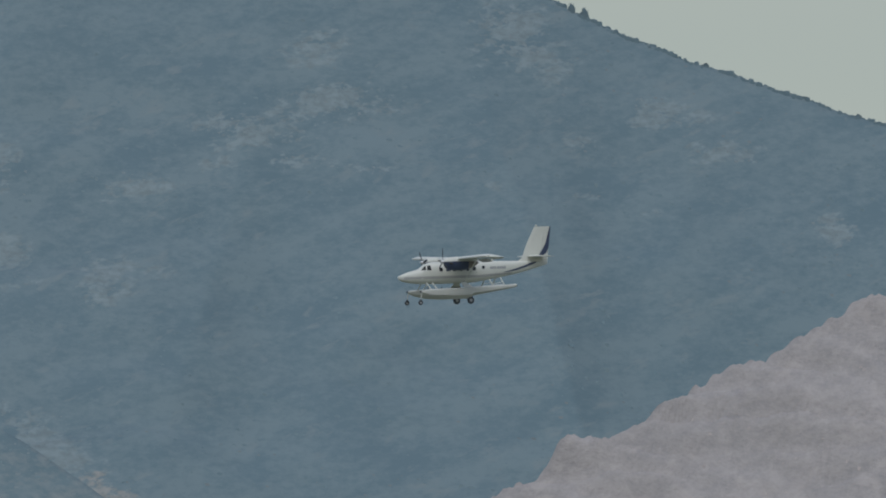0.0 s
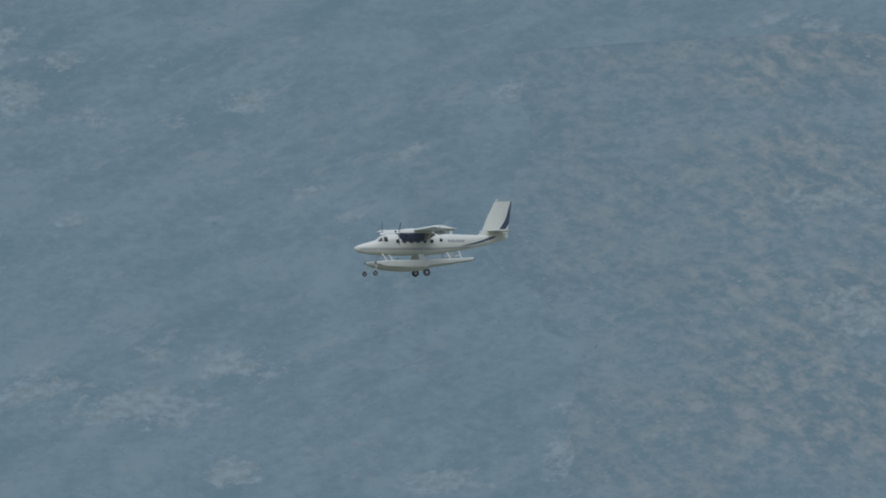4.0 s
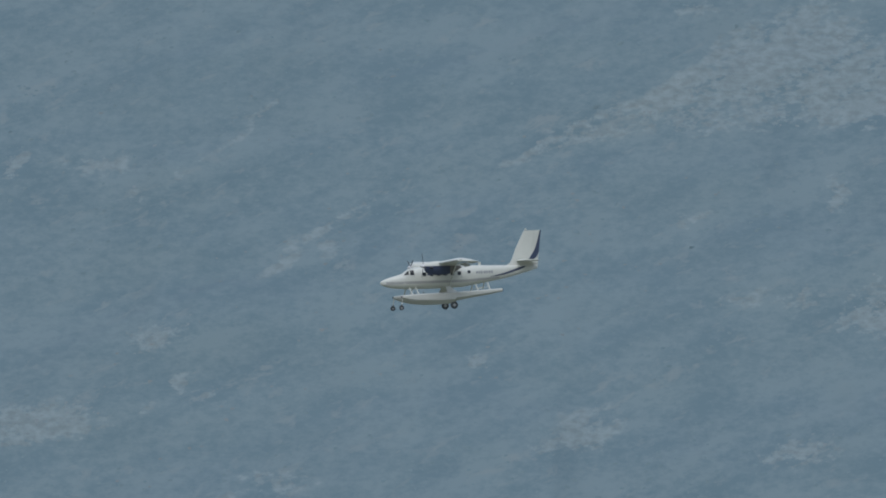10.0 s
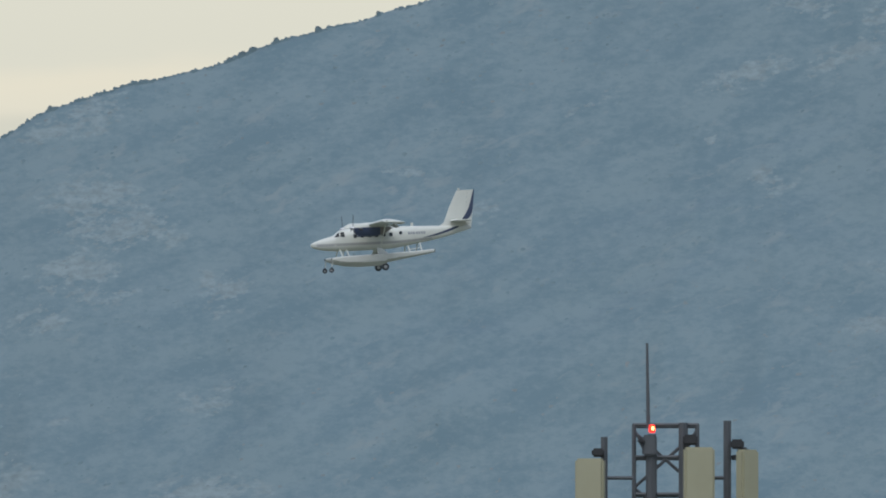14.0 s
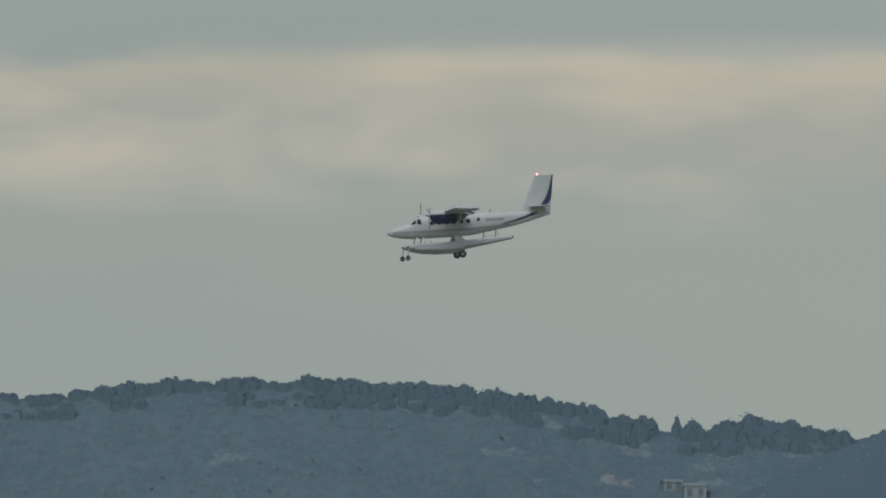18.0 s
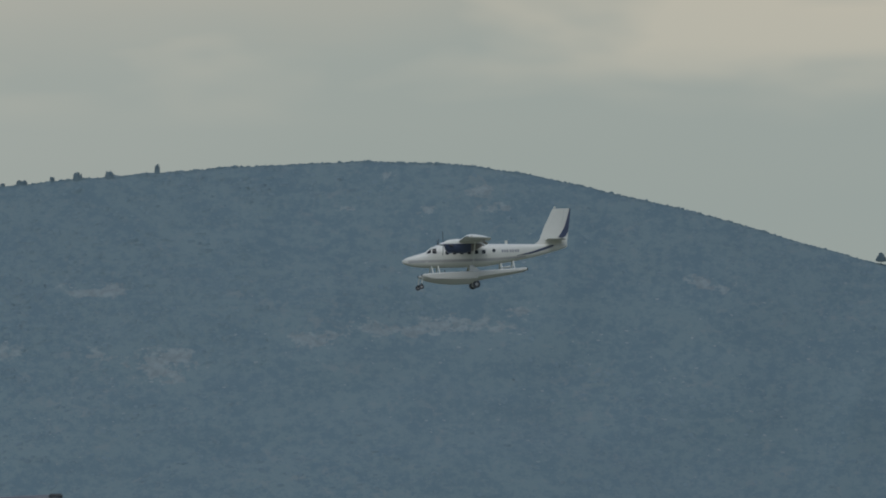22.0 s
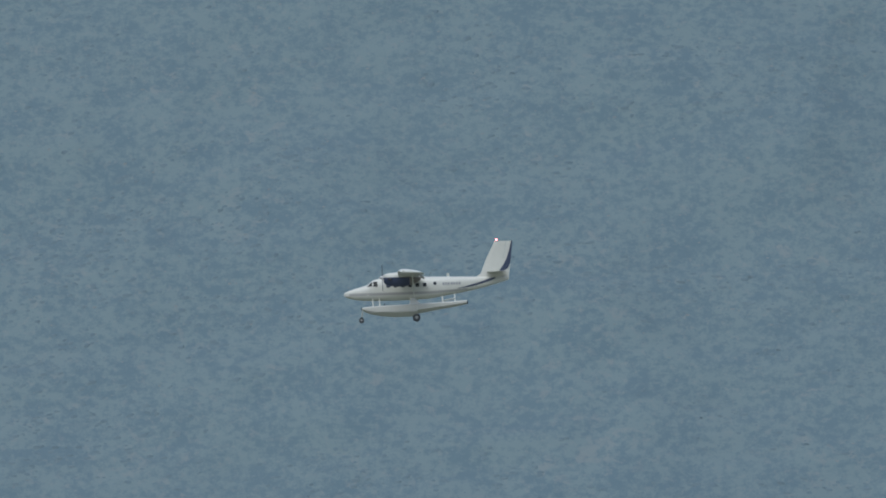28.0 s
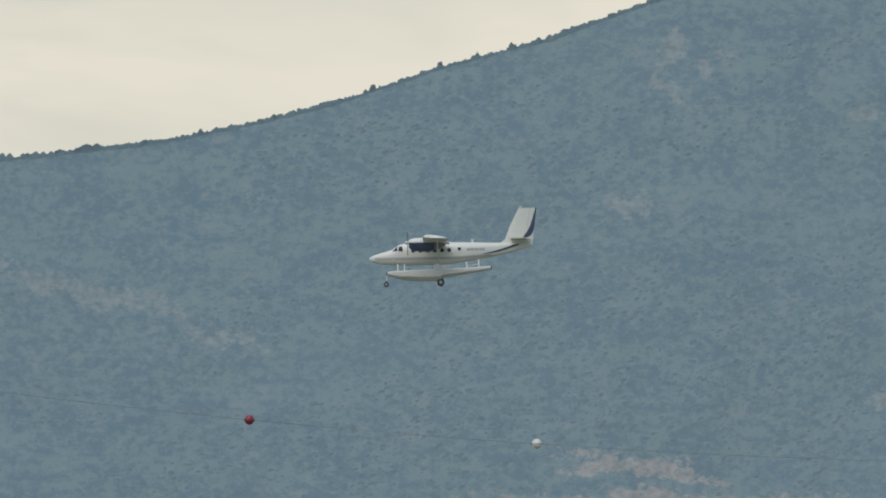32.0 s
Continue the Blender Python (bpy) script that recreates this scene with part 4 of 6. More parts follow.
def mound(seed, high, n=5, foot=(1.0, -1.4), shoulders=((0.55, 0.86), (0.95, 0.30))):
    """A low bush or boulder that grows out of the slope: crown, shoulder and a buried foot."""
    rnd = np.random.RandomState(seed)
    v = [(0, 0, high)]
    for r, z in (*shoulders, foot):
        for k in range(n):
            a = (k + 0.5 * rnd.rand()) * math.tau / n
            q = r * (0.8 + 0.4 * rnd.rand())
            v.append((q * math.cos(a), q * math.sin(a), high * z * (0.85 + 0.3 * rnd.rand()) if z > 0 else z))
    f = [(0, 1 + k, 1 + (k + 1) % n) for k in range(n)]
    for b in range(1, 1 + n * len(shoulders), n):
        for k in range(n):
            a, c = b + k, b + (k + 1) % n
            f += [(a, a + n, c + n), (a, c + n, c)]
    return np.array(v), np.array(f)


def leaf_cloud(masses, n, leaf, rnd):
    """n scraps of foliage through round masses (centre, radius, squash): most near their skins, turned every way."""
    v = []
    share = np.array([r ** 2 for _, r, _ in masses])
    which = rnd.choice(len(masses), n, p=share / share.sum())
    for k in which:
        c, r, squash = masses[k]
        d = rnd.normal(size=3)
        d /= np.linalg.norm(d)
        at = np.array(c) + d * np.array([1, 1, squash]) * r * (0.78 + 0.26 * rnd.rand())
        e = np.cross(d + 1.2 * rnd.normal(size=3), rnd.normal(size=3))
        e /= np.linalg.norm(e)
        f = np.cross(e, d)
        f /= np.linalg.norm(f) + 1e-6
        q = leaf * (0.7 + 0.6 * rnd.rand())
        for t in (0, 2.1, 4.2):
            v.append(at + q * (math.cos(t + rnd.rand() * 0.6) * e + math.sin(t) * f))
    return np.array(v), np.arange(3 * n).reshape(-1, 3)


def heads(stems, n, shoulders, seed, foot=(0.9, -1.7), up=0.0):
    """Leafy heads side by side, out of the ground or from a height up: each stem is x, y, radius, height."""
    vs, fs, base = [], [], 0
    for k, (x, y, r, h) in enumerate(stems):
        tv, tf = mound(seed * 31 + k, 1.0, n, foot, shoulders)
        vs.append(tv * np.array([r, r, h]) + np.array([x, y, up]))
        fs.append(tf + base)
        base += len(tv)
    return np.concatenate(vs), np.concatenate(fs)


LEAVES = []
for i in range(10):
    # a crest bush: two or three heads of uneven height
    rnd = np.random.RandomState(60 + i)
    LEAVES.append(heads([(0.55 * (k - 0.5) + 0.2 * rnd.rand(), 0.2 * rnd.rand(), 0.45 + 0.3 * rnd.rand(), 0.45 + 0.6 * rnd.rand()) for k in range(2 + i % 2)], 6, ((0.72, 0.68),), i))
BUSH = [mound(i, 0.50, 5, (0.9, -0.8), ((0.80, 0.60),)) for i in range(8)]
CLOD = [mound(20 + i, 0.20, 5, (1.0, -1.0), ((0.72, 0.72),)) for i in range(5)]


def spread(hill, n, lo, hi, s0, s1, seed, patch=0.0, scale=0.02, open_to=9.0):
    """n random places on a hill, thinned by patches of noise."""
    rnd = np.random.RandomState(seed)
    u, s = lo + (hi - lo) * rnd.rand(n * 3), s0 + (s1 - s0) * rnd.rand(n * 3)
    p = hill.seat(u, s)
    keep = vnoise(p[:, 0] * scale, p[:, 1] * scale * 2, seed) + 0.5 * vnoise(p[:, 0] * scale * 4, p[:, 1] * scale * 7, seed + 1) > patch
    i = np.clip(np.searchsorted(hill.us, u), 0, len(hill.us) - 1)
    j = np.clip(np.searchsorted(hill.ss, s), 0, len(hill.ss) - 1)
    keep &= hill.bare[j, i] < open_to
    return p[keep][:n], rnd


def cover(hill, name, n, lo, hi, s0, s1, seed, size, patch, label, mat=M_SHRUB):
    p, rnd = spread(hill, n, lo, hi, s0, s1, seed, patch, 0.02, 0.12)
    scatter(name, BUSH, p, size * (0.40 + 1.0 * rnd.rand(len(p)) ** 2), mat, label, "shrubs", seed)


cover(MOUNTAIN, "mountain_shrubs", 30000, -11500, 1900, 0.30, 1.0, 31, 0.42, -0.20, "maquis shrubs on the mountain slope, greyed by painted haze")
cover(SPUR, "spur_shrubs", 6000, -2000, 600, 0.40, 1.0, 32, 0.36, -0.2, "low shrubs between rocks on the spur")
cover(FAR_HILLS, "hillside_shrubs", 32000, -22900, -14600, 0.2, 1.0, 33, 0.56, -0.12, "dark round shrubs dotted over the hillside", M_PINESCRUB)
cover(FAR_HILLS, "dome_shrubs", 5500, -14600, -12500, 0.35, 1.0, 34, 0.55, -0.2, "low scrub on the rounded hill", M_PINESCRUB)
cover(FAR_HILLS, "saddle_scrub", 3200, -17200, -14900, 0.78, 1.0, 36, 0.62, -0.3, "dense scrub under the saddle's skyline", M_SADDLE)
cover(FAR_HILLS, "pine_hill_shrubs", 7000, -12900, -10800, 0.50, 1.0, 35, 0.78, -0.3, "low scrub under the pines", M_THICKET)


def crest_line(hill, name, n, lo, hi, seed, size, label):
    rnd = np.random.RandomState(seed)
    u = lo + (hi - lo) * rnd.rand(n)
    swell = vnoise(u / 110, u * 0, seed) + 0.6 * vnoise(u / 37, u * 0, seed + 1)
    u, swell = u[swell > -0.75], swell[swell > -0.75]
    p = hill.seat(u, 0.9985 + 0.0035 * rnd.rand(len(u)))
    scatter(name, LEAVES, p, size * (0.85 + 0.45 * swell) * (0.45 + 0.65 * rnd.rand(len(u)) ** 1.5), M_CREST, label, "shrubs", seed, 0.05, False)


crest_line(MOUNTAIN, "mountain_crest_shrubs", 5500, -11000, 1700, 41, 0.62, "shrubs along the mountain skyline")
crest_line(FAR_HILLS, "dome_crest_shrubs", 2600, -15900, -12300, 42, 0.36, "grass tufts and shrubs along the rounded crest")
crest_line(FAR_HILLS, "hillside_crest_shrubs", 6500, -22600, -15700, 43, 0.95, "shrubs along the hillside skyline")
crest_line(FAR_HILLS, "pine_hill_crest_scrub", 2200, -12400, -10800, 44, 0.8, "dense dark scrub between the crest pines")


def stones(hill, name, n, lo, hi, s0, s1, seed, size, patch, mat, label):
    p, rnd = spread(hill, n, lo, hi, s0, s1, seed, patch, 0.012)
    scatter(name, CLOD, p, size * (0.35 + 1.3 * rnd.rand(len(p)) ** 3), mat, label, "rocks", seed)


stones(MOUNTAIN, "mountain_stones", 7000, -11200, 1800, 0.28, 1.0, 51, 0.34, 0.1, M_FLECK, "pale limestone blocks scattered on the slope")
stones(SPUR, "spur_stones", 4500, -1990, 450, 0.45, 1.0, 52, 0.35, 0.0, M_STONE, "pale limestone blocks on the spur")
stones(FAR_HILLS, "hillside_stones", 8000, -22900, -15500, 0.2, 1.0, 53, 0.28, -0.1, M_FLECK, "small pale stones between shrubs")
stones(FAR_HILLS, "dome_stones", 1500, -15900, -12300, 0.4, 1.0, 54, 0.3, 0.1, M_STONE, "small pale stones on the rounded hill")
stones(QUARRY, "quarry_stones", 1500, 700, 2000, 0.45, 1.0, 55, 0.20, -0.1, M_PINKSTONE, "broken pinkish limestone")

def lay_blocks():
    names = {id(MOUNTAIN): "mountain", id(SPUR): "spur", id(FAR_HILLS): "hillside"}
    for k, hill in enumerate((MOUNTAIN, SPUR, FAR_HILLS)):
        rnd = np.random.RandomState(70 + k)
        us, ss = [], []
        for u, v, w, h, tilt, kind in hill.patches:
            if kind != PALE:
                continue
            n = max(2, int(w * h / 260))
            x, y = rnd.normal(size=n) * w * .26, rnd.normal(size=n) * h * .26
            c, t = math.cos(radians(tilt)), math.sin(radians(tilt))
            s0, s1 = hill.share(u, v + 30), hill.share(u, v - 30)
            us += list(u + x * c - y * t)
            ss += list(np.clip((s0 + s1) / 2 + (x * t + y * c) * (s1 - s0) / 60, .02, .99))
        p = hill.seat(np.array(us), np.array(ss))
        scatter(names[id(hill)] + "_outcrop_blocks", CLOD, p, 0.18 + 0.35 * rnd.rand(len(p)) ** 3, M_STONE, "weathered limestone blocks", "rocks", 80 + k)


lay_blocks()


# ---- trees on the crests ----
def make_pine(name, at, height, spread_r, seed, label, tall=False, open_crown=False):
    """A pine: tapered trunk, limbs and clumps of needles with gaps."""
    rnd = np.random.RandomState(seed)
    tree = empty(name, label=label, category="tree", group="crest pines" if name == "pine" else "low crest trees")
    tree.location = at
    lean = Vector((rnd.rand() - .5, rnd.rand() - .5, 0)) * height * .12
    parts = [tube((0, 0, -.4), lean * .5 + Vector((0, 0, height * .5)), height * .035, height * .026, 7),
             tube(lean * .5 + Vector((0, 0, height * .48)), lean + Vector((0, 0, height * .9)), height * .026, height * .010, 7)]
    tips = []
    for k in range(11):
        a, z = rnd.rand() * math.tau, height * ((.50 + .36 * rnd.rand()) if open_crown else (.22 + .66 * rnd.rand()))
        reach = spread_r * (.45 + .5 * rnd.rand()) * (1.0 if open_crown else .6) * (1.25 - z / height if tall else 1.0)
        tip = lean + Vector((math.cos(a) * reach, math.sin(a) * reach, z + height * .08))
        parts.append(tube(lean * (z / height) + Vector((0, 0, z)), tip, height * .012, height * .005, 5))
        tips.append(tip)
    part("trunk", join(*parts), M_BARK, tree)
    tips += [lean + Vector((0, 0, height * k)) for k in ((.90, .78, .64) if open_crown else (.92, .72, .55))]
    if open_crown:
        # a rounded crown carried clear of the ground, with a ragged underside
        low = height * .20
        stems = [(lean.x, lean.y, spread_r * .58, height - low)]
        for k in range(8):
            a = k * .79 + .5 * rnd.rand()
            stems.append((spread_r * .62 * math.cos(a), spread_r * .5 * math.sin(a), spread_r * (.30 + .16 * rnd.rand()), (height - low) * (.42 + .38 * rnd.rand())))
        shell = heads(stems, 8, ((.62, .90), (.95, .60), (1.0, .24)), seed, (.70, -.04), low)
        cloud = [shell, leaf_cloud([((x, y, low + h * .5), r * 1.1, .5 * h / r) for x, y, r, h in stems], 130, .10 + .03 * spread_r, rnd)]
    else:
        # a full crown that reaches the ground: a tall middle head with lower ones round it, and sprigs along the top
        stems = [(lean.x, lean.y, spread_r * (.50 if tall else .62), height)]
        for k in range(8):
            a, h = k * .79 + rnd.rand(), height * ((.35 + .35 * rnd.rand()) if tall else (.50 + .42 * rnd.rand()))
            stems.append((spread_r * (.40 + .35 * rnd.rand()) * math.cos(a), spread_r * .5 * math.sin(a), spread_r * (.20 + .2 * rnd.rand()), h))
        shell = heads(stems, 9, ((.46, .91), (.82, .64), (1.08, .22)), seed, (1.15, -2.2))
        tops = [((x, y, h * .62), r * 1.12, .44 * h / r) for x, y, r, h in stems]
        cloud = [shell, leaf_cloud(tops, 80, .10 + .045 * spread_r, rnd)]
    verts = np.concatenate([v for v, f in cloud])
    faces = np.concatenate([f + sum(len(c[0]) for c in cloud[:k]) for k, (v, f) in enumerate(cloud)])
    # leaves turn their upper faces to the open valley
    a, b, c = (verts[faces[:, k]] for k in range(3))
    away = (np.cross(b - a, c - a)[:, :2] * np.array(at)[:2]).sum(1) > 0
    faces[away] = faces[away][:, ::-1]
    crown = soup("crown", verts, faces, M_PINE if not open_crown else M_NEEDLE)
    soften(crown, verts + np.array(at), np.where(np.arange(len(verts)) < len(shell[0]), 0.10, 0.30))
    crown.parent = tree
    return tree


def crest_trees():
    rnd = np.random.RandomState(9)
    for u, h, r, tall, what in ((-11328, 3.4, 1.4, 1, "dark cone-shaped pine on the saddle"), (-11648, 2.9, 1.4, 1, "dark cone-shaped pine on the crest"), (-11984, 2.3, 1.6, 0, "round-headed pine standing clear of the crest"),
                                (-12215, 2.3, 1.3, 1, "dark cone-shaped pine on the crest"), (-11748, 2.1, 2.2, 0, "broad pine on the crest"), (-11202, 3.9, 2.8, 0, "tall broad pine by the saddle")):
        make_pine("pine", FAR_HILLS.seat(np.array([u * 1.0]), np.array([1.0]))[0], h, r, int(-u), what, bool(tall))
    for k in range(288):
        u = -10960 - rnd.rand() * 1640
        if -11385 < u < -11322:
            continue
        big = float(np.interp(u, (-12600, -12300, -12060, -12020, -11980, -11800, -11700, -11640, -11580, -11540, -11370, -11340, -11262, -11250, -11110, -11090, -10960),
                              (0.3, 1.0, 1.0, 0.55, 1.1, 1.5, 1.65, 1.6, 1.4, 1.5, 1.75, 1.3, 1.3, 1.9, 1.8, 1.3, 1.1)))
        make_pine("pine", FAR_HILLS.seat(np.array([u]), np.array([0.976 + .023 * rnd.rand() if k % 3 == 0 else 0.9985 + .0055 * rnd.rand()]))[0], big * (1.1 + 0.8 * rnd.rand()) * (1.35 if k % 7 == 1 and big < 1.4 else 0.7 if k % 3 == 0 else 1.0), big ** .5 * (1.0 + 1.5 * rnd.rand()), 100 + k, "dark pine in the wood along the crest")
    for u, h, r in ((-13822, 2.0, .95), (-13806, 1.2, .50)):
        make_pine("pine", FAR_HILLS.seat(np.array([u * 1.0]), np.array([1.0]))[0], h, r, int(-u), "small gnarled pine alone on the dip of the crest", False, True)
    for u, h, r in ((-15103, 1.5, .55), (-15187, 1.1, .95), (-15245, 1.2, 1.0), (-15290, .8, .5), (-15420, .8, .6), (-15480, .9, .7), (-15550, .9, .7), (-15630, 1.0, .7), (-15660, .9, .6), (-15700, .8, .6), (-12797, .9, .5)):
        make_pine("small_tree", FAR_HILLS.seat(np.array([u * 1.0]), np.array([1.0]))[0], h, r, int(-u), "low dark round tree on the rounded crest")
    for k in range(34):
        u = -15320 - 640 * rnd.rand()
        make_pine("small_tree", FAR_HILLS.seat(np.array([u]), np.array([1.0]))[0], .5 + .5 * rnd.rand(), .4 + .4 * rnd.rand(), 500 + k, "low dark tree in the row on the saddle")
    for u, h, r in ((-16214, 2.9, 1.6), (-16163, 3.1, 1.8), (-16312, 1.6, .7)):
        make_pine("pine", FAR_HILLS.seat(np.array([u * 1.0]), np.array([1.0]))[0], h, r, int(-u), "umbrella pine rising over the hill's skyline", False, True)
    for k in range(24):
        u = -15990 - 660 * rnd.rand()
        make_pine("small_tree", FAR_HILLS.seat(np.array([u]), np.array([1.0]))[0], .7 + .6 * rnd.rand(), .4 + .4 * rnd.rand(), 600 + k, "small dark tree on the falling skyline")
    for k in range(26):
        u = -21150 - rnd.rand() * 1150
        make_pine("small_tree", FAR_HILLS.seat(np.array([u]), np.array([1.0]))[0], .6 + .6 * rnd.rand(), .5 + .5 * rnd.rand(), 300 + k, "low tree on the hillside skyline")
    for u, h, r in ((1012, 1.2, .8), (1034, 1.5, .9), (1250, .6, .5), (1428, .5, .5), (1520, .5, .6)):
        make_pine("small_tree", MOUNTAIN.seat(np.array([u * 1.0]), np.array([1.0]))[0], h, r, u, "low tree on the mountain skyline")
    for k in range(22):
        u = -8500 - 2300 * rnd.rand()
        make_pine("small_tree", MOUNTAIN.seat(np.array([u]), np.array([1.0]))[0], .4 + .45 * rnd.rand(), .5 + .5 * rnd.rand(), 400 + k, "low bushy tree on the mountain's falling skyline")


crest_trees()


# ---- houses on the far slope ----
def make_house(hill, u, v, w, d, h, turn, label):
    at = hill.on(u, v)
    house = empty("house", label=label, category="house", group="far houses")
    house.matrix_basis = Matrix.Translation(at) @ Matrix.Rotation(radians(turn), 4, "Z")
    part("wall", box((w, d, h + 2), (0, 0, h / 2 - 1)), M_PLASTER, house)
    part("roof", loft([[(-w / 2 - .12, -d / 2 - .12, h), (-w / 2 - .3, d / 2 + .3, h), (-w / 2 - .3, 0, h + d * .22)], [(w / 2 + .12, -d / 2 - .12, h), (w / 2 + .3, d / 2 + .3, h), (w / 2 + .3, 0, h + d * .22)]]), M_TILE, house, "grey tile roof with haze in its colour")
    for k in range(max(2, int(w / 2.2))):
        x = -w / 2 + (k + .5) * w / max(2, int(w / 2.2))
        win = part("window", box((.9, .08, 1.1), (x, -d / 2 - .02, h * .5), .01), M_SHUTTER, house, "dark window")
        part("sill", box((1.1, .18, .08), (x, -d / 2 - .06, h * .5 - .62)), M_PLASTER, win)


make_house(FAR_HILLS, -11297, 1719, 4.0, 3, 2.0, -8, "small pale plastered house with a dark window row")
make_house(FAR_HILLS, -11338, 1704, 3.4, 2.4, 1.0, 6, "low pale outbuilding beside the small house")
make_house(FAR_HILLS, -16262, 2040, 6, 4, 1.2, 5, "low pale shed at the foot of the hill")


# ---- telecom tower ----
def make_tower():
    """A lattice mast with panel antennas, lightning rod and a red obstruction light."""
    r = 400.0
    az = (-8408 + 23 - U0) / F
    base = Vector((r * math.sin(az), r * math.cos(az), 0))
    px = r / F
    top = EYE_Z + r * (V0 - (565 + 437 / 1.99 + 584)) / F       # the top frame's bar
    tower = empty("telecom_tower", label="grey lattice telecom mast with cream panel antennas and red light", category="mast")
    tower.matrix_basis = Matrix.Translation(base) @ Matrix.Rotation(-az, 4, "Z")
    cx = 0.0
    half = 56 * px
    legs = [(-half, -half), (half, -half), (half, half), (-half, half)]
    def bar(name, a, b, rad, label="", parent=tower):
        return part(name, tube(a, b, rad, n=8), M_STEEL, parent, label)
    for x, y in legs:
        bar("leg", (x * 2.2, y * 2.2, 0), (x, y, top - 5), .05)
        bar("leg", (x, y, top - 5), (x, y, top), .035)
    z = 0.0
    while z < top - 5.9:
        k0, k1 = 2.2 - 1.2 * z / (top - 5), 2.2 - 1.2 * (z + 1.5) / (top - 5)
        for i in range(4):
            (x0, y0), (x1, y1) = legs[i], legs[(i + 1) % 4]
            bar("brace", (x0 * k0, y0 * k0, z), (x1 * k1, y1 * k1, z + 1.5), .025)
        z += 1.5
    for z in (top, top - .52, top - .62 - .5, top - 1.9, top - 2.9, top - 3.9, top - 5):
        for i in range(4):
            (x0, y0), (x1, y1) = legs[i], legs[(i + 1) % 4]
            bar("rail", (x0, y0, z), (x1, y1, z), .028)
    for z0 in (top - 1.9, top - 1.0, top - 2.9, top - 3.9):
        for i in range(4):
            (x0, y0), (x1, y1) = legs[i], legs[(i + 1) % 4]
            bar("brace", (x0, y0, z0), (x1, y1, z0 + .9), .016)
            bar("brace", (x1, y1, z0), (x0, y0, z0 + .9), .016)
    bar("brace", (-half, -half, top - .05), (-half + .22, -half, top - .55), .02)
    bar("brace", (half, -half, top - .05), (half - .22, -half, top - .5), .02)
    rx = (487 - 548) / 1.99 * px
    rod = part("lightning_rod", tube((rx, -half, top - .05), (rx - .02, -half, top + 287 / 1.99 * px), .034, .020, 8), M_STEEL, tower, "thin steel lightning rod")
    bar("mast_pole", (rx + .05, -half - .05, top - 2.4), (rx + .05, -half - .05, top - .22), .09)
    part("junction_box", box((.24, .18, .34), (rx + .02, -half - .12, top - .34), .03), M_STEEL, tower)
    lamp = part("obstruction_light", lathe([(.02, .070), (.048, .058), (.056, 0), (.056, -.05), (.03, -.066)], 14, "Z"), M_REDLIGHT, tower, "glowing red obstruction light")
    lamp.location = (rx + .06, -half - .14, top - .07)
    bulb = part("bulb", lathe([(.004, .034), (.020, .026), (.026, 0), (.020, -.026), (.004, -.034)], 10, "Z"), M_FILAMENT, lamp, "bright orange bulb")
    bulb.location = (.012, -.042, .004)
    part("lamp_base", tube((rx + .06, -half - .14, top - .26), (rx + .06, -half - .14, top - .16), .07), M_STEEL, tower)
    bar("mast_pole", ((610 - 548) / 1.99 * px, -half - .04, top - 2.4), ((610 - 548) / 1.99 * px, -half - .04, top + .03), .075)
    bar("side_pole", ((332 - 548) / 1.99 * px, -.6, top - 2.6), ((332 - 548) / 1.99 * px, -.6, top - .20), .055)
    bar("side_pole", ((765 - 548) / 1.99 * px, -.6, top - 2.6), ((765 - 548) / 1.99 * px, -.6, top + .06), .062)
    for z in (top - .86, top - 2.2):
        bar("outrigger", ((332 - 548) / 1.99 * px, -.6, z), (-half, -half, z), .03)
        bar("outrigger", ((765 - 548) / 1.99 * px, -.6, z), (half, -half, z), .03)
    def antenna(x, w, ztop, yaw, y):
        pan = part("panel_antenna", box((w, .20, 1.9), (0, 0, -.95), .035), M_PANEL, tower, "cream panel antenna")
        pan.matrix_basis = Matrix.Translation((x, y, ztop)) @ Matrix.Rotation(radians(yaw), 4, "Z")
        part("bracket", box((.10, .30, .08), (0, .2, -.12), .01), M_STEEL, pan)
        part("cable", tube((.05, .12, -1.9), (.05, .12, -2.3), .015), M_BLADE, pan)
        return pan
    antenna((283 - 548) / 1.99 * px, 102 / 1.99 * px, top - 122 / 1.99 * px, -12, -.95)
    antenna((665 - 548) / 1.99 * px, 108 / 1.99 * px, top - 82 / 1.99 * px, 8, -half - .35)
    antenna((835 - 548) / 1.99 * px, 78 / 1.99 * px, top - 90 / 1.99 * px, 40, -.8)
    for x, z, s in ((310, 100, .20), (800, 70, .22), (820, 95, .18), (635, 55, .24), (462, 60, .12)):
        part("mount_clamp", box((s, .16, s * .7), ((x - 548) / 1.99 * px, -half - .2, top - z / 1.99 * px), .03), M_BLADE, tower)
    part("footing", box((3.2, 3.2, .5), (0, 0, .2), .05), M_PLASTER, tower)


make_tower()


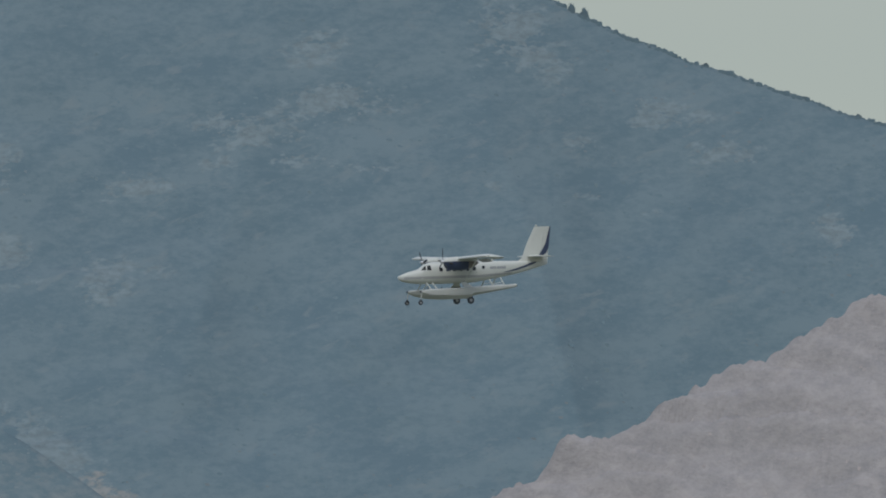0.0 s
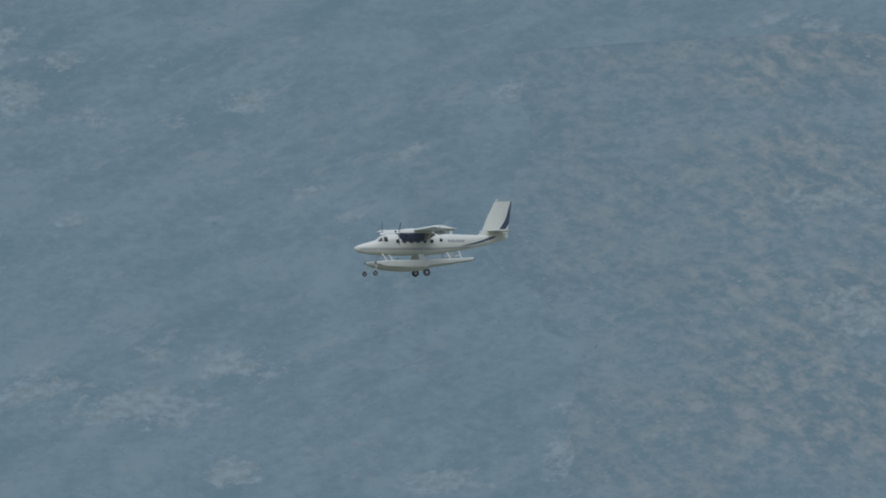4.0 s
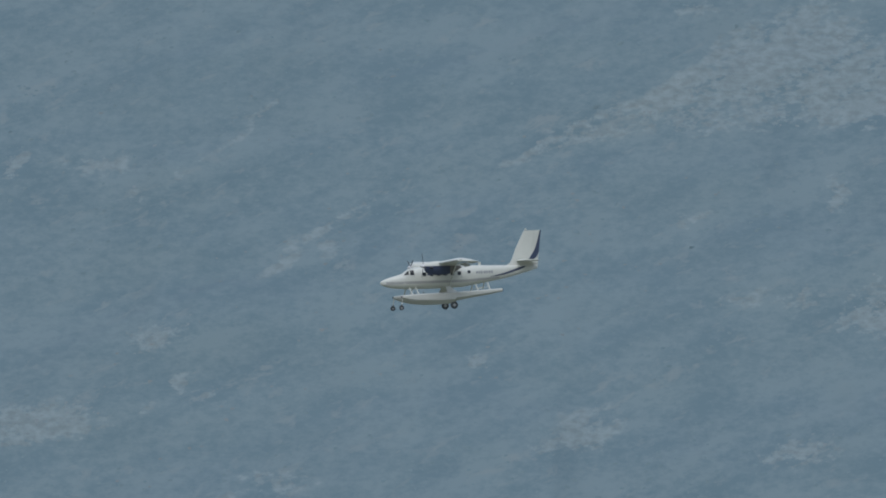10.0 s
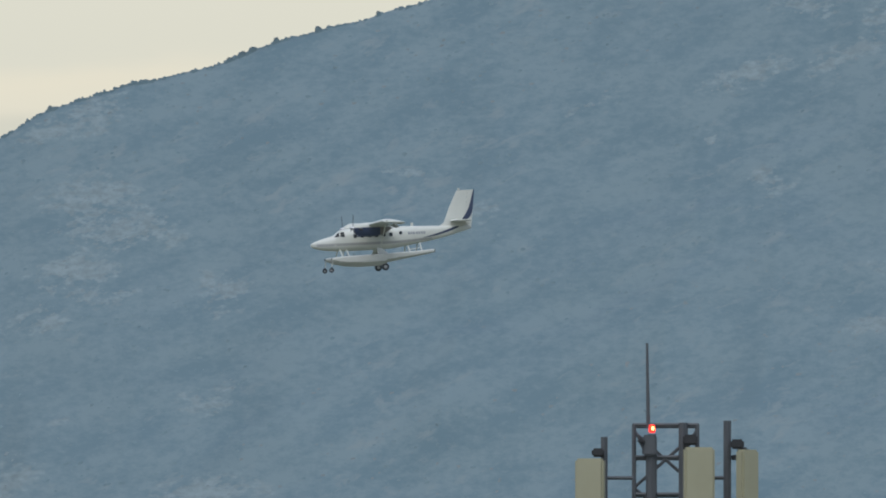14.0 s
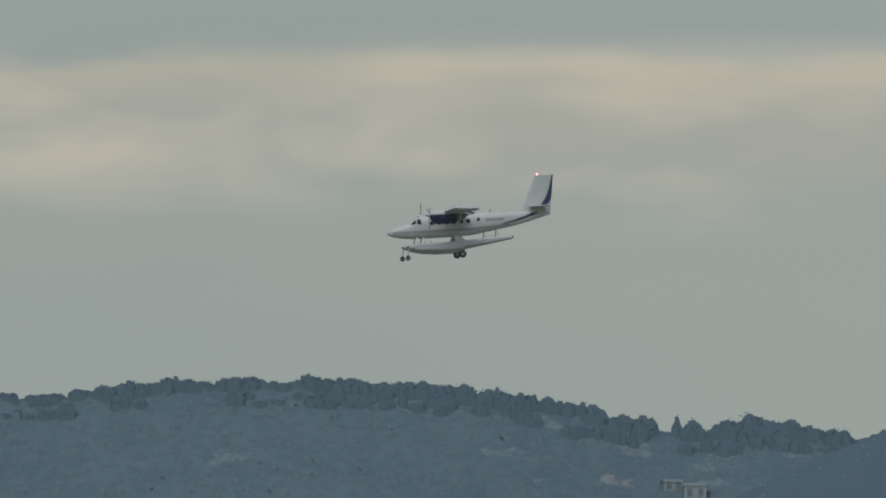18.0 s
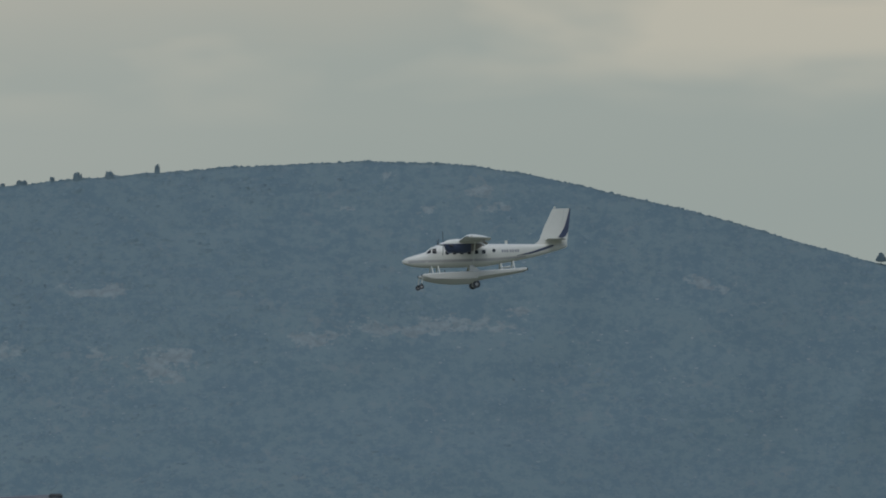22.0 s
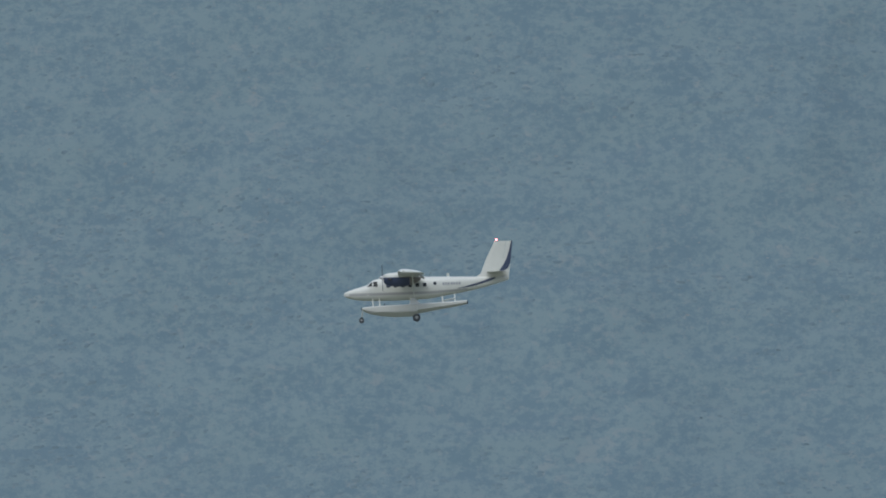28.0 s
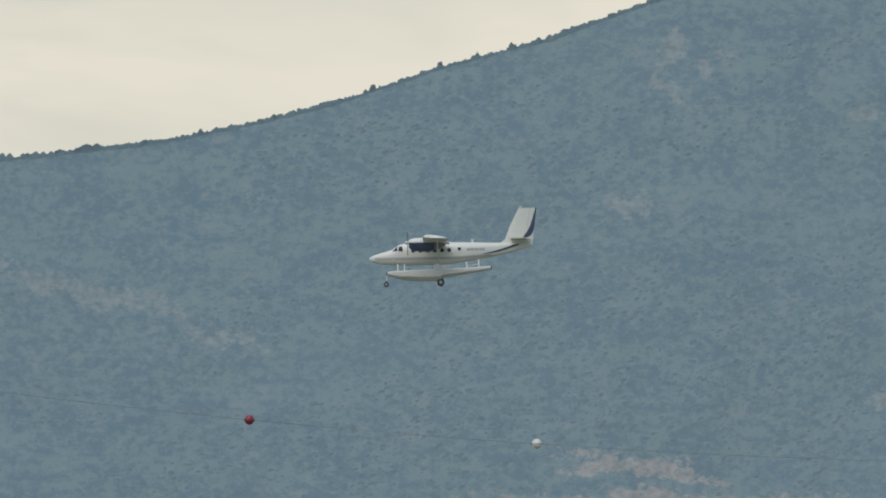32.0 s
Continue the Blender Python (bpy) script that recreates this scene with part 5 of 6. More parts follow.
# ---- street lamp ----
def make_street_lamp():
    r = 144.0
    az = (1431 - 16714 - U0) / F
    k = r / F
    z = lambda y: EYE_Z + r * (V0 - (y + 1 + 1112)) / F
    lamp = empty("street_lamp", label="grey street lamp with one arm and a hooded lamp head", category="street lamp")
    lamp.matrix_basis = Matrix.Translation((r * math.sin(az), r * math.cos(az), 0)) @ Matrix.Rotation(-az, 4, "Z")
    X = lambda x: (x - 1427) * k
    smooth(part("pole", join(tube((0, 0, 0), (0, 0, z(856)), .095, .050, 16), tube((0, 0, z(857)), (0, 0, z(812)), .042, .040, 16)), M_POLE, lamp, "tapered grey steel pole"), 40)
    part("collar", tube((0, 0, z(858)), (0, 0, z(854)), .052, n=16), M_STEEL, lamp)
    part("pole_cap", box((.085, .085, .02), (0, 0, z(811)), .008), M_STEEL, lamp)
    part("base_plate", box((.4, .4, .04), (0, 0, .02), .01), M_STEEL, lamp)
    part("gusset", loft([[(-.11, y, z(822)), (-.03, y, z(822)), (-.03, y, z(838))] for y in (-.01, .01)]), M_POLE, lamp)
    smooth(part("arm", tube((X(930), 0, z(842)), (0, 0, z(820)), .034, .037, 14), M_POLE, lamp, "slightly rising grey arm"), 40)
    rings = []
    for x, t, b, w in ((700, 882, 892, .05), (706, 864, 890, .10), (724, 843, 889, .14), (745, 829, 886, .16), (775, 821, 883, .165), (840, 819, 880, .165), (885, 818, 877, .15), (905, 818, 873, .12), (917, 824, 868, .08), (922, 828, 862, .06)):
        zt, zb = z(t), z(b)
        rings.append([(X(x), w * c, (zt + zb) / 2 + (zt - zb) / 2 * s) for c, s in [(math.copysign(abs(math.cos(a)) ** .7, math.cos(a)), math.copysign(abs(math.sin(a)) ** .7, math.sin(a))) for a in [i * math.tau / 18 for i in range(18)]]])
    head = smooth(part("lamp_head", loft(rings), M_LAMPGREY, lamp, "dark grey hooded lamp head"), 40)
    smooth(part("diffuser", loft([[(X(x), w * math.cos(a), z(888) + d * math.sin(a)) for a in [i * math.tau / 14 for i in range(14)]] for x, w, d in ((715, .06, .02), (740, .11, .05), (790, .12, .07), (835, .10, .05), (850, .05, .02))]), M_LENS, head, "pale lamp bowl"), 40)
    part("clamp", box((.06, .10, .125), (X(925), 0, z(846)), .02), M_BLADE, head)
    part("bolt", tube((X(724), -.15, z(873)), (X(728), -.16, z(873)), .018), M_ALLOY, head)
    part("gear_tray", box((.30, .2, .02), (X(870), 0, z(882)), .006), M_STEEL, head)


make_street_lamp()


# ---- power line with warning balls ----
def make_line():
    r = 1500.0
    def at(u, v):
        az = (u - U0) / F
        return Vector((r * math.sin(az), r * math.cos(az), EYE_Z + r * (V0 - v) / F))
    sag = lambda u: 2318.5 - 2.99e-5 * (u + 20250) ** 2
    us = (-25000, -17900)
    line = [at(u, sag(u)) for u in np.linspace(us[0], us[1], 60)]
    wire = empty("overhead_wire", label="thin dark earth wire sagging between pylons", category="wire")
    rings = []
    for i, p in enumerate(line):
        rings.append([tuple(p + Vector((0, .016 * math.cos(a), .016 * math.sin(a)))) for a in [j * math.tau / 6 for j in range(6)]])
    part("strand", loft(rings), M_WIRE, wire)
    for u, mat, what in ((-22700, M_WHITEBALL, "white"), (-21900, M_REDBALL, "red"), (-21391, M_WHITEBALL, "white"), (-20609, M_REDBALL, "red"), (-20186, M_WHITEBALL, "white")):
        c = at(u, sag(u))
        ball = tagged(new("warning_ball"), what + " aircraft warning ball clamped on the overhead wire", "marker ball", "warning balls on the wire")
        ball.location = c
        n = 14
        smooth(part("shell", lathe([(.30 * math.sin(math.pi * i / 12) + .002, .30 * math.cos(math.pi * i / 12)) for i in range(13)], 20, "Z"), mat, ball), 60)
        part("seam", lathe([(.302, -.012), (.312, -.012), (.312, .012), (.302, .012)], 20, "Z"), M_STEEL, ball)
        for x in (-.3, .3):
            part("clamp", box((.08, .08, .08), (x, 0, 0), .01), M_STEEL, ball)
    for u in (us[0], us[-1]):
        p = at(u, sag(u))
        pyl = empty("pylon", label="grey steel lattice pylon carrying the wire", category="pylon")
        pyl.location = (p.x, p.y, 0)
        h = p.z
        for sx, sy in ((-1, -1), (1, -1), (1, 1), (-1, 1)):
            part("leg", tube((sx * 2.2, sy * 2.2, 0), (sx * .15, sy * .15, h), .12, .06, 6), M_STEEL, pyl)
        z = 0.0
        while z < h - 3:
            a, b = 2.2 - 2.05 * z / h, 2.2 - 2.05 * (z + 3) / h
            for (x0, y0), (x1, y1) in (((-1, -1), (1, -1)), ((1, -1), (1, 1)), ((1, 1), (-1, 1)), ((-1, 1), (-1, -1))):
                part("brace", tube((x0 * a, y0 * a, z), (x1 * b, y1 * b, z + 3), .05, n=5), M_STEEL, pyl)
            z += 3
        part("cross_arm", box((.3, 7, .3), (0, 0, h - 2), .03), M_STEEL, pyl)


make_line()


# ---- flock of white birds ----
def make_bird(u, v, seed):
    """A white bird: body with head, tail and beak, and two wings hinged at the shoulders."""
    rnd = random.Random(seed)
    bird = tagged(new("bird"), "small white bird on the wing in a loose flock", "bird", "flock of white birds")
    rings = [[(x, r * math.cos(a), .02 + r * .9 * math.sin(a)) for a in [i * math.tau / 8 for i in range(8)]] for x, r in ((-.20, .012), (-.12, .045), (0, .062), (.10, .05), (.15, .034), (.19, .036), (.23, .012))]
    smooth(part("body", loft(rings), M_PLUME, bird), 60)
    part("beak", tube((.225, 0, .02), (.265, 0, .012), .008, .003, 6), M_BILL, bird, "dark beak")
    part("tail", loft([[(-.16, -.02, .025), (-.16, .02, .025), (-.16, .02, .017), (-.16, -.02, .017)], [(-.30, -.07, .02), (-.30, .07, .02), (-.30, .07, .014), (-.30, -.07, .014)]]), M_PLUME, bird)
    wings = []
    for side in (1, -1):
        w = part("wing", loft([[(x0, side * y, .008), (x1, side * y, .004), (x1, side * y, -.004), (x0, side * y, -.006)] for y, x0, x1 in ((0, .09, -.09), (.14, .12, -.07), (.26, .07, -.05), (.36, -.03, -.07))]), M_PLUME, bird)
        w.location = (.02, side * .04, .04)
        wings.append((w, side))
    return bird, wings, (u, v, 3500 + 260 * rnd.random(), rnd.uniform(-40, 40), rnd.random() * math.tau, rnd.uniform(-.25, .25))


FLOCK = [make_bird(u - 20000, v + 1900, k) for k, (u, v) in enumerate((
    (48, -201), (135, -112), (134, -90), (185, -71), (199, -79), (211, -76), (90, -48), (80, -42), (168, -41), (204, -42), (5, -21),
    (121, -11), (184, -16), (212, -12), (231, -4), (298, 4), (308, -16), (285, -30), (169, 13), (136, 21), (213, 20), (122, 37),
    (39, 38), (157, 46), (243, 46), (223, 80), (55, 124), (-69, 138), (93, 167), (70, 179), (124, 173), (121, 202), (-69, 210),
    (145, 224), (243, 238), (-35, -115)))]


# ---- seaplane ----
NOSE_TO_REF = Vector((-3.34, 0.93, -1.13))


def fly(az, el, swing, nose_down, bank, far=1.0):
    """The seaplane on its straight line about 2300 m off, flying to -x."""
    a = radians(az)
    r = far * 2305 / (math.cos(a) + 0.125 * math.sin(a))
    at = (r * math.sin(a), r * math.cos(a), EYE_Z + r * math.tan(radians(el)))
    turn = Matrix.Rotation(radians(180 + swing), 4, "Z") @ Matrix.Rotation(radians(nose_down), 4, "Y") @ Matrix.Rotation(radians(-bank), 4, "X")
    return Matrix.Translation(at) @ turn @ Matrix.Translation(-NOSE_TO_REF)


def section(x, zb, zt, w, n=28, power=2.6):
    """A rounded cross-section of the hull, x metres behind the nose."""
    ring = []
    for i in range(n):
        c, s = math.cos(i * math.tau / n), math.sin(i * math.tau / n)
        ring.append((-x, w * math.copysign(abs(c) ** (2 / power), c), (zb + zt) / 2 + (zt - zb) / 2 * math.copysign(abs(s) ** (2 / power), s)))
    return ring


HULL = [(0.0, -0.10, 0.10, 0.10), (0.12, -0.22, 0.20, 0.22), (0.5, -0.38, 0.36, 0.38), (1.1, -0.52, 0.55, 0.56), (1.7, -0.60, 0.70, 0.68),
        (2.2, -0.64, 0.84, 0.76), (2.45, -0.65, 1.06, 0.78), (2.75, -0.66, 1.27, 0.80), (3.3, -0.67, 1.40, 0.83), (4.5, -0.68, 1.46, 0.86),
        (6.3, -0.68, 1.47, 0.87), (7.8, -0.62, 1.45, 0.86), (9.0, -0.44, 1.42, 0.80), (10.5, -0.20, 1.37, 0.66), (12.0, 0.06, 1.32, 0.50),
        (13.3, 0.36, 1.28, 0.35), (14.5, 0.68, 1.30, 0.22), (15.3, 0.92, 1.28, 0.12)]


def hull_side(x, z, off=0.012):
    """The half-width of the hull at x, z."""
    xs = [h[0] for h in HULL]
    zb, zt, w = (float(np.interp(x, xs, [h[k] for h in HULL])) for k in (1, 2, 3))
    q = min(abs((z - (zb + zt) / 2) / ((zt - zb) / 2)), 0.999)
    return w * (1 - q ** 2.6) ** (1 / 2.6) + off


def patch_on_hull(outline, side, off=0.014, thick=0.02):
    """A thin raised panel whose outline (x, z) pairs lies on the hull's side."""
    bm = bmesh.new()
    outer = [bm.verts.new((-x, side * hull_side(x, z, off), z)) for x, z in outline]
    inner = [bm.verts.new((-x, side * (hull_side(x, z, off) - thick), z)) for x, z in outline]
    bm.faces.new(outer)
    bm.faces.new(inner[::-1])
    for i in range(len(outer)):
        j = (i + 1) % len(outer)
        bm.faces.new((outer[i], outer[j], inner[j], inner[i]))
    bmesh.ops.recalc_face_normals(bm, faces=bm.faces)
    return bm


def pane_on_hull(quad, side, off=0.014, n=5):
    """A pane bent over the hull between four x, z corners: low front, low back, high back, high front."""
    bm = bmesh.new()
    rows = []
    for j in range(n + 1):
        row = []
        for i in range(n + 1):
            a, b = i / n, j / n
            x, z = (((quad[0][k] * (1 - a) + quad[1][k] * a) * (1 - b) + (quad[3][k] * (1 - a) + quad[2][k] * a) * b) for k in (0, 1))
            row.append(bm.verts.new((-x, side * hull_side(x, z, off), z)))
        rows.append(row)
    for j in range(n):
        for i in range(n):
            bm.faces.new((rows[j][i], rows[j][i + 1], rows[j + 1][i + 1], rows[j + 1][i]))
    bmesh.ops.solidify(bm, geom=bm.faces[:], thickness=0.02 * side)
    bmesh.ops.recalc_face_normals(bm, faces=bm.faces)
    return bm


def band_on_hull(line, side, off=0.013, thick=0.02):
    """A raised stripe; line: x, z low, z high along the hull."""
    rings = []
    for x, z0, z1 in line:
        ring = []
        for z in (z0, (z0 + z1) / 2, z1):
            ring.append((-x, side * hull_side(x, z, off), z))
        for z in (z1, (z0 + z1) / 2, z0):
            ring.append((-x, side * (hull_side(x, z, off) - thick), z))
        rings.append(ring)
    return loft(rings)


def airfoil(x, y, z, chord, thick, n=10, tilt=0.0):
    """A wing section at span y; x: its leading edge behind the nose."""
    up, lo = [], []
    for i in range(n + 1):
        t = i / n
        h = thick * 5 * (0.2969 * math.sqrt(t) - 0.126 * t - 0.3516 * t * t + 0.2843 * t ** 3 - 0.1015 * t ** 4) * chord
        up.append((-(x + chord * t), y, z + h * 1.45 - tilt * chord * t))
        lo.append((-(x + chord * t), y, z - h * 0.75 - tilt * chord * t))
    return up + lo[::-1][1:-1]


def wheel(parent, name, at, r, w):
    tyre = smooth(part(name, lathe([(r * .48, -w * .46), (r * .9, -w * .5), (r, -w * .22), (r, w * .22), (r * .9, w * .5), (r * .48, w * .46)], 24), M_RUBBER, parent, "black rubber tyre"), 30)
    tyre.location = at
    smooth(part("rim", lathe([(r * .10, -w * .53), (r * .28, -w * .48), (r * .42, -w * .47), (r * .49, -w * .44), (r * .49, w * .44), (r * .42, w * .47), (r * .28, w * .48), (r * .10, w * .53)], 18), M_RIM, tyre, "light alloy rim"), 30)
    return tyre


def make_float(plane, side):
    rings = []
    y0 = side * 1.85
    for x, top, keel, w in [(1.62, -1.36, -1.46, .10), (1.8, -1.28, -1.58, .24), (2.4, -1.22, -1.84, .38), (3.4, -1.18, -2.06, .46), (4.7, -1.15, -2.18, .48),
                            (6.4, -1.10, -2.18, .48), (6.75, -1.09, -2.15, .48), (6.78, -1.09, -1.93, .46), (8.5, -1.04, -1.66, .42), (10.2, -.97, -1.40, .32), (11.4, -.90, -1.19, .18)]:
        chine = keel + (top - keel) * 0.36
        rings.append([(-x, y0, keel), (-x, y0 + w, chine), (-x, y0 + w, top - .08), (-x, y0 + w * .8, top - .02), (-x, y0, top + .03),
                      (-x, y0 - w * .8, top - .02), (-x, y0 - w, top - .08), (-x, y0 - w, chine)])
    fl = smooth(part("float", loft(rings), M_FLOAT, plane, "white amphibious float"), 25)
    part("bow_bumper", box((.16, .26, .16), (-1.62, y0, -1.38), .04), M_RUBBER, fl, "black rubber bow bumper")
    part("water_rudder", box((.08, .05, .26), (-11.45, y0, -1.03), .01), M_BLADE, fl, "dark water rudder")
    part("spray_rail", box((4.2, .03, .05), (-4.3, y0 + side * .48, -1.72), .01), M_GREY, fl)
    part("cleat", tube((-3.75, y0, -1.16), (-3.75, y0, -.96), .035), M_BLADE, fl, "dark mooring cleat")
    part("nose_gear_leg", join(tube((-1.72, y0, -1.42), (-1.60, y0, -2.05), .05), tube((-1.60, y0, -2.05), (-1.55, y0, -2.42), .045)), M_FLOAT, fl)
    part("gear_fork", box((.08, .22, .32), (-1.57, y0, -2.26), .02), M_BLADE, fl)
    part("main_gear_leg", join(tube((-6.5, y0, -1.8), (-6.68, y0, -2.32), .07), tube((-6.9, y0, -1.8), (-6.68, y0, -2.32), .05)), M_GREY, fl)
    wheel(plane, "nose_wheel", (-1.56, y0, -2.41), .235, .17)
    part("brace_rod", tube((-9.14, y0 - side * .45, -.83), (-10.29, y0 - side * .50, -.66), .028), M_WHITE, plane, "thin white rod between the rear struts")
    wheel(plane, "main_wheel", (-6.68, y0 + side * .05, -2.32), .35, .22)
    # struts from the float up to the hull
    for x, z in ((2.68, -.52), (3.30, -.54), (9.15, -.38), (10.30, -.2)):
        part("float_strut", tube((-x, y0, -1.18), (-x + .03, side * .60, z), .055), M_WHITE, plane)
    pylon = []
    for k in range(5):
        t = k / 4
        y, z = y0 + (side * .78 - y0) * t, -1.12 + .62 * t
        c, x = 1.05 * (1 - t) + .42 * t, 6.05 + .10 * t
        pylon.append([(-x - c * a, y + b, z) for a, b in ((0, 0), (.15, .07), (.5, .09), (.85, .05), (1, 0), (.85, -.05), (.5, -.09), (.15, -.07))])
    smooth(part("float_pylon", loft(pylon), M_WHITE, plane, "white faired float pylon"), 50)


def make_wing(plane, side):
    rings = [airfoil(5.05, side * y, 1.60 + .024 * y, 1.98, .16) for y in (.2, 3, 6, 9.0)]
    # the tip fairing: the upper skin rolls over and down to the lower one
    for y, high in ((9.25, .97), (9.5, .86), (9.7, .68), (9.84, .42), (9.92, .12)):
        x, chord = 5.05 + .22 * (1 - high) ** 2, 2.36 - .35 * (1 - high) ** 2
        ring = airfoil(x, side * y, 1.60 + .024 * y, chord, .128)
        ring = [(p[0], p[1], p[2] - .30 * max(0.0, (-p[0] - x) / chord - .35) ** 1.3) for p in ring]
        n = len(ring)
        rings.append([(p[0], p[1], ring[-i % n][2] + (p[2] - ring[-i % n][2]) * high) if 0 < i <= n // 2 else p for i, p in enumerate(ring)])
    wing = smooth(part("wing", loft(rings), M_WHITE, plane, "white high wing"), 50)
    for y0, y1 in ((1.0, 2.35), (3.25, 5.9)):
        part("flap", loft([airfoil(6.92, side * y, 1.50 + .024 * y, .62, .12, 6, .55) for y in (y0, y1)]), M_GREY, wing, "lowered grey flap")
    part("aileron", loft([airfoil(6.92, side * y, 1.52 + .024 * y, .58, .12, 6, .30) for y in (6.0, 9.2)]), M_WHITE, wing, "drooped aileron")
    part("wing_strut", loft([[(-x - a * .11, side * y, z + b * .03) for a, b in ((0, 0), (.5, 1), (1, 0), (.5, -1))] for x, y, z in ((6.45, .86, -.45), (6.35, 4.7, 1.64))]), M_WHITE, plane)
    part("tip_light", tube((-5.5, side * 9.86, 1.84), (-5.7, side * 9.86, 1.84), .05), M_LENS, wing)
    for y in (1.6, 3.6, 5.2, 7.6):
        part("hinge_fairing", box((.55, .05, .10), (-6.80, side * y, 1.44 + .024 * y), .02), M_WHITE, wing)
    # engine
    y = side * 2.75
    prof = [(3.72, .20), (3.85, .30), (4.2, .38), (4.9, .43), (5.7, .42), (6.6, .30), (7.2, .12)]
    upper, lower = [], []
    for x, r in prof:
        zc = 1.43 - max(0, x - 5.2) * .02
        upper.append([(-x, y + r * .85 * math.cos(a), zc + r * 1.05 * math.sin(a)) for a in [math.pi * i / 10 for i in range(11)]])
        lower.append([(-x, y + r * .88 * math.cos(a), zc + r * 2.05 * math.sin(a)) for a in [math.pi * (1 + i / 10) for i in range(11)]])
    nac = smooth(part("nacelle", loft(upper), M_WHITE, plane, "white engine nacelle top"), 50)
    smooth(part("cowling", loft(lower[:5] + [[(-6.15, p[1] * .62 + q[1] * .38, p[2] * .62 + q[2] * .38) for p, q in zip(lower[4], lower[5])]]), M_NAVY, nac, "dark blue lower cowling"), 50)
    smooth(part("nacelle_tail", loft([[(-6.16, p[1] * .62 + q[1] * .38, p[2] * .62 + q[2] * .38) for p, q in zip(lower[4], lower[5])]] + lower[5:]), M_SOOT, nac, "soot-stained rear of the nacelle"), 50)
    part("exhaust", tube((-4.15, y + side * .36, 1.30), (-4.45, y + side * .52, 1.22), .09), M_BLADE, nac)
    part("air_intake", box((.5, .34, .20), (-4.2, y, .66), .05), M_NAVY, nac)
    prop = new("propeller")
    prop.parent = plane
    prop.location = (-3.62, y, 1.43)
    smooth(part("spinner", lathe([(.02, .32), (.10, .24), (.16, .10), (.18, -.08)], 16, "X"), M_ALLOY, prop), 50)
    for k in range(3):
        a = k * math.tau / 3
        blade = loft([[(.03 * c, w * s, h) for c, s in ((1, 0), (0, 1), (-1, 0), (0, -1))] for h, w in ((.12, .05), (.45, .09), (.9, .11), (1.2, .09), (1.29, .03))])
        bmesh.ops.rotate(blade, cent=(0, 0, 0), matrix=Matrix.Rotation(a, 3, "X"), verts=blade.verts)
        # blades take the haze-lightened rubber tone
        part("blade", blade, M_RUBBER, prop, "dark propeller blade")
    return prop


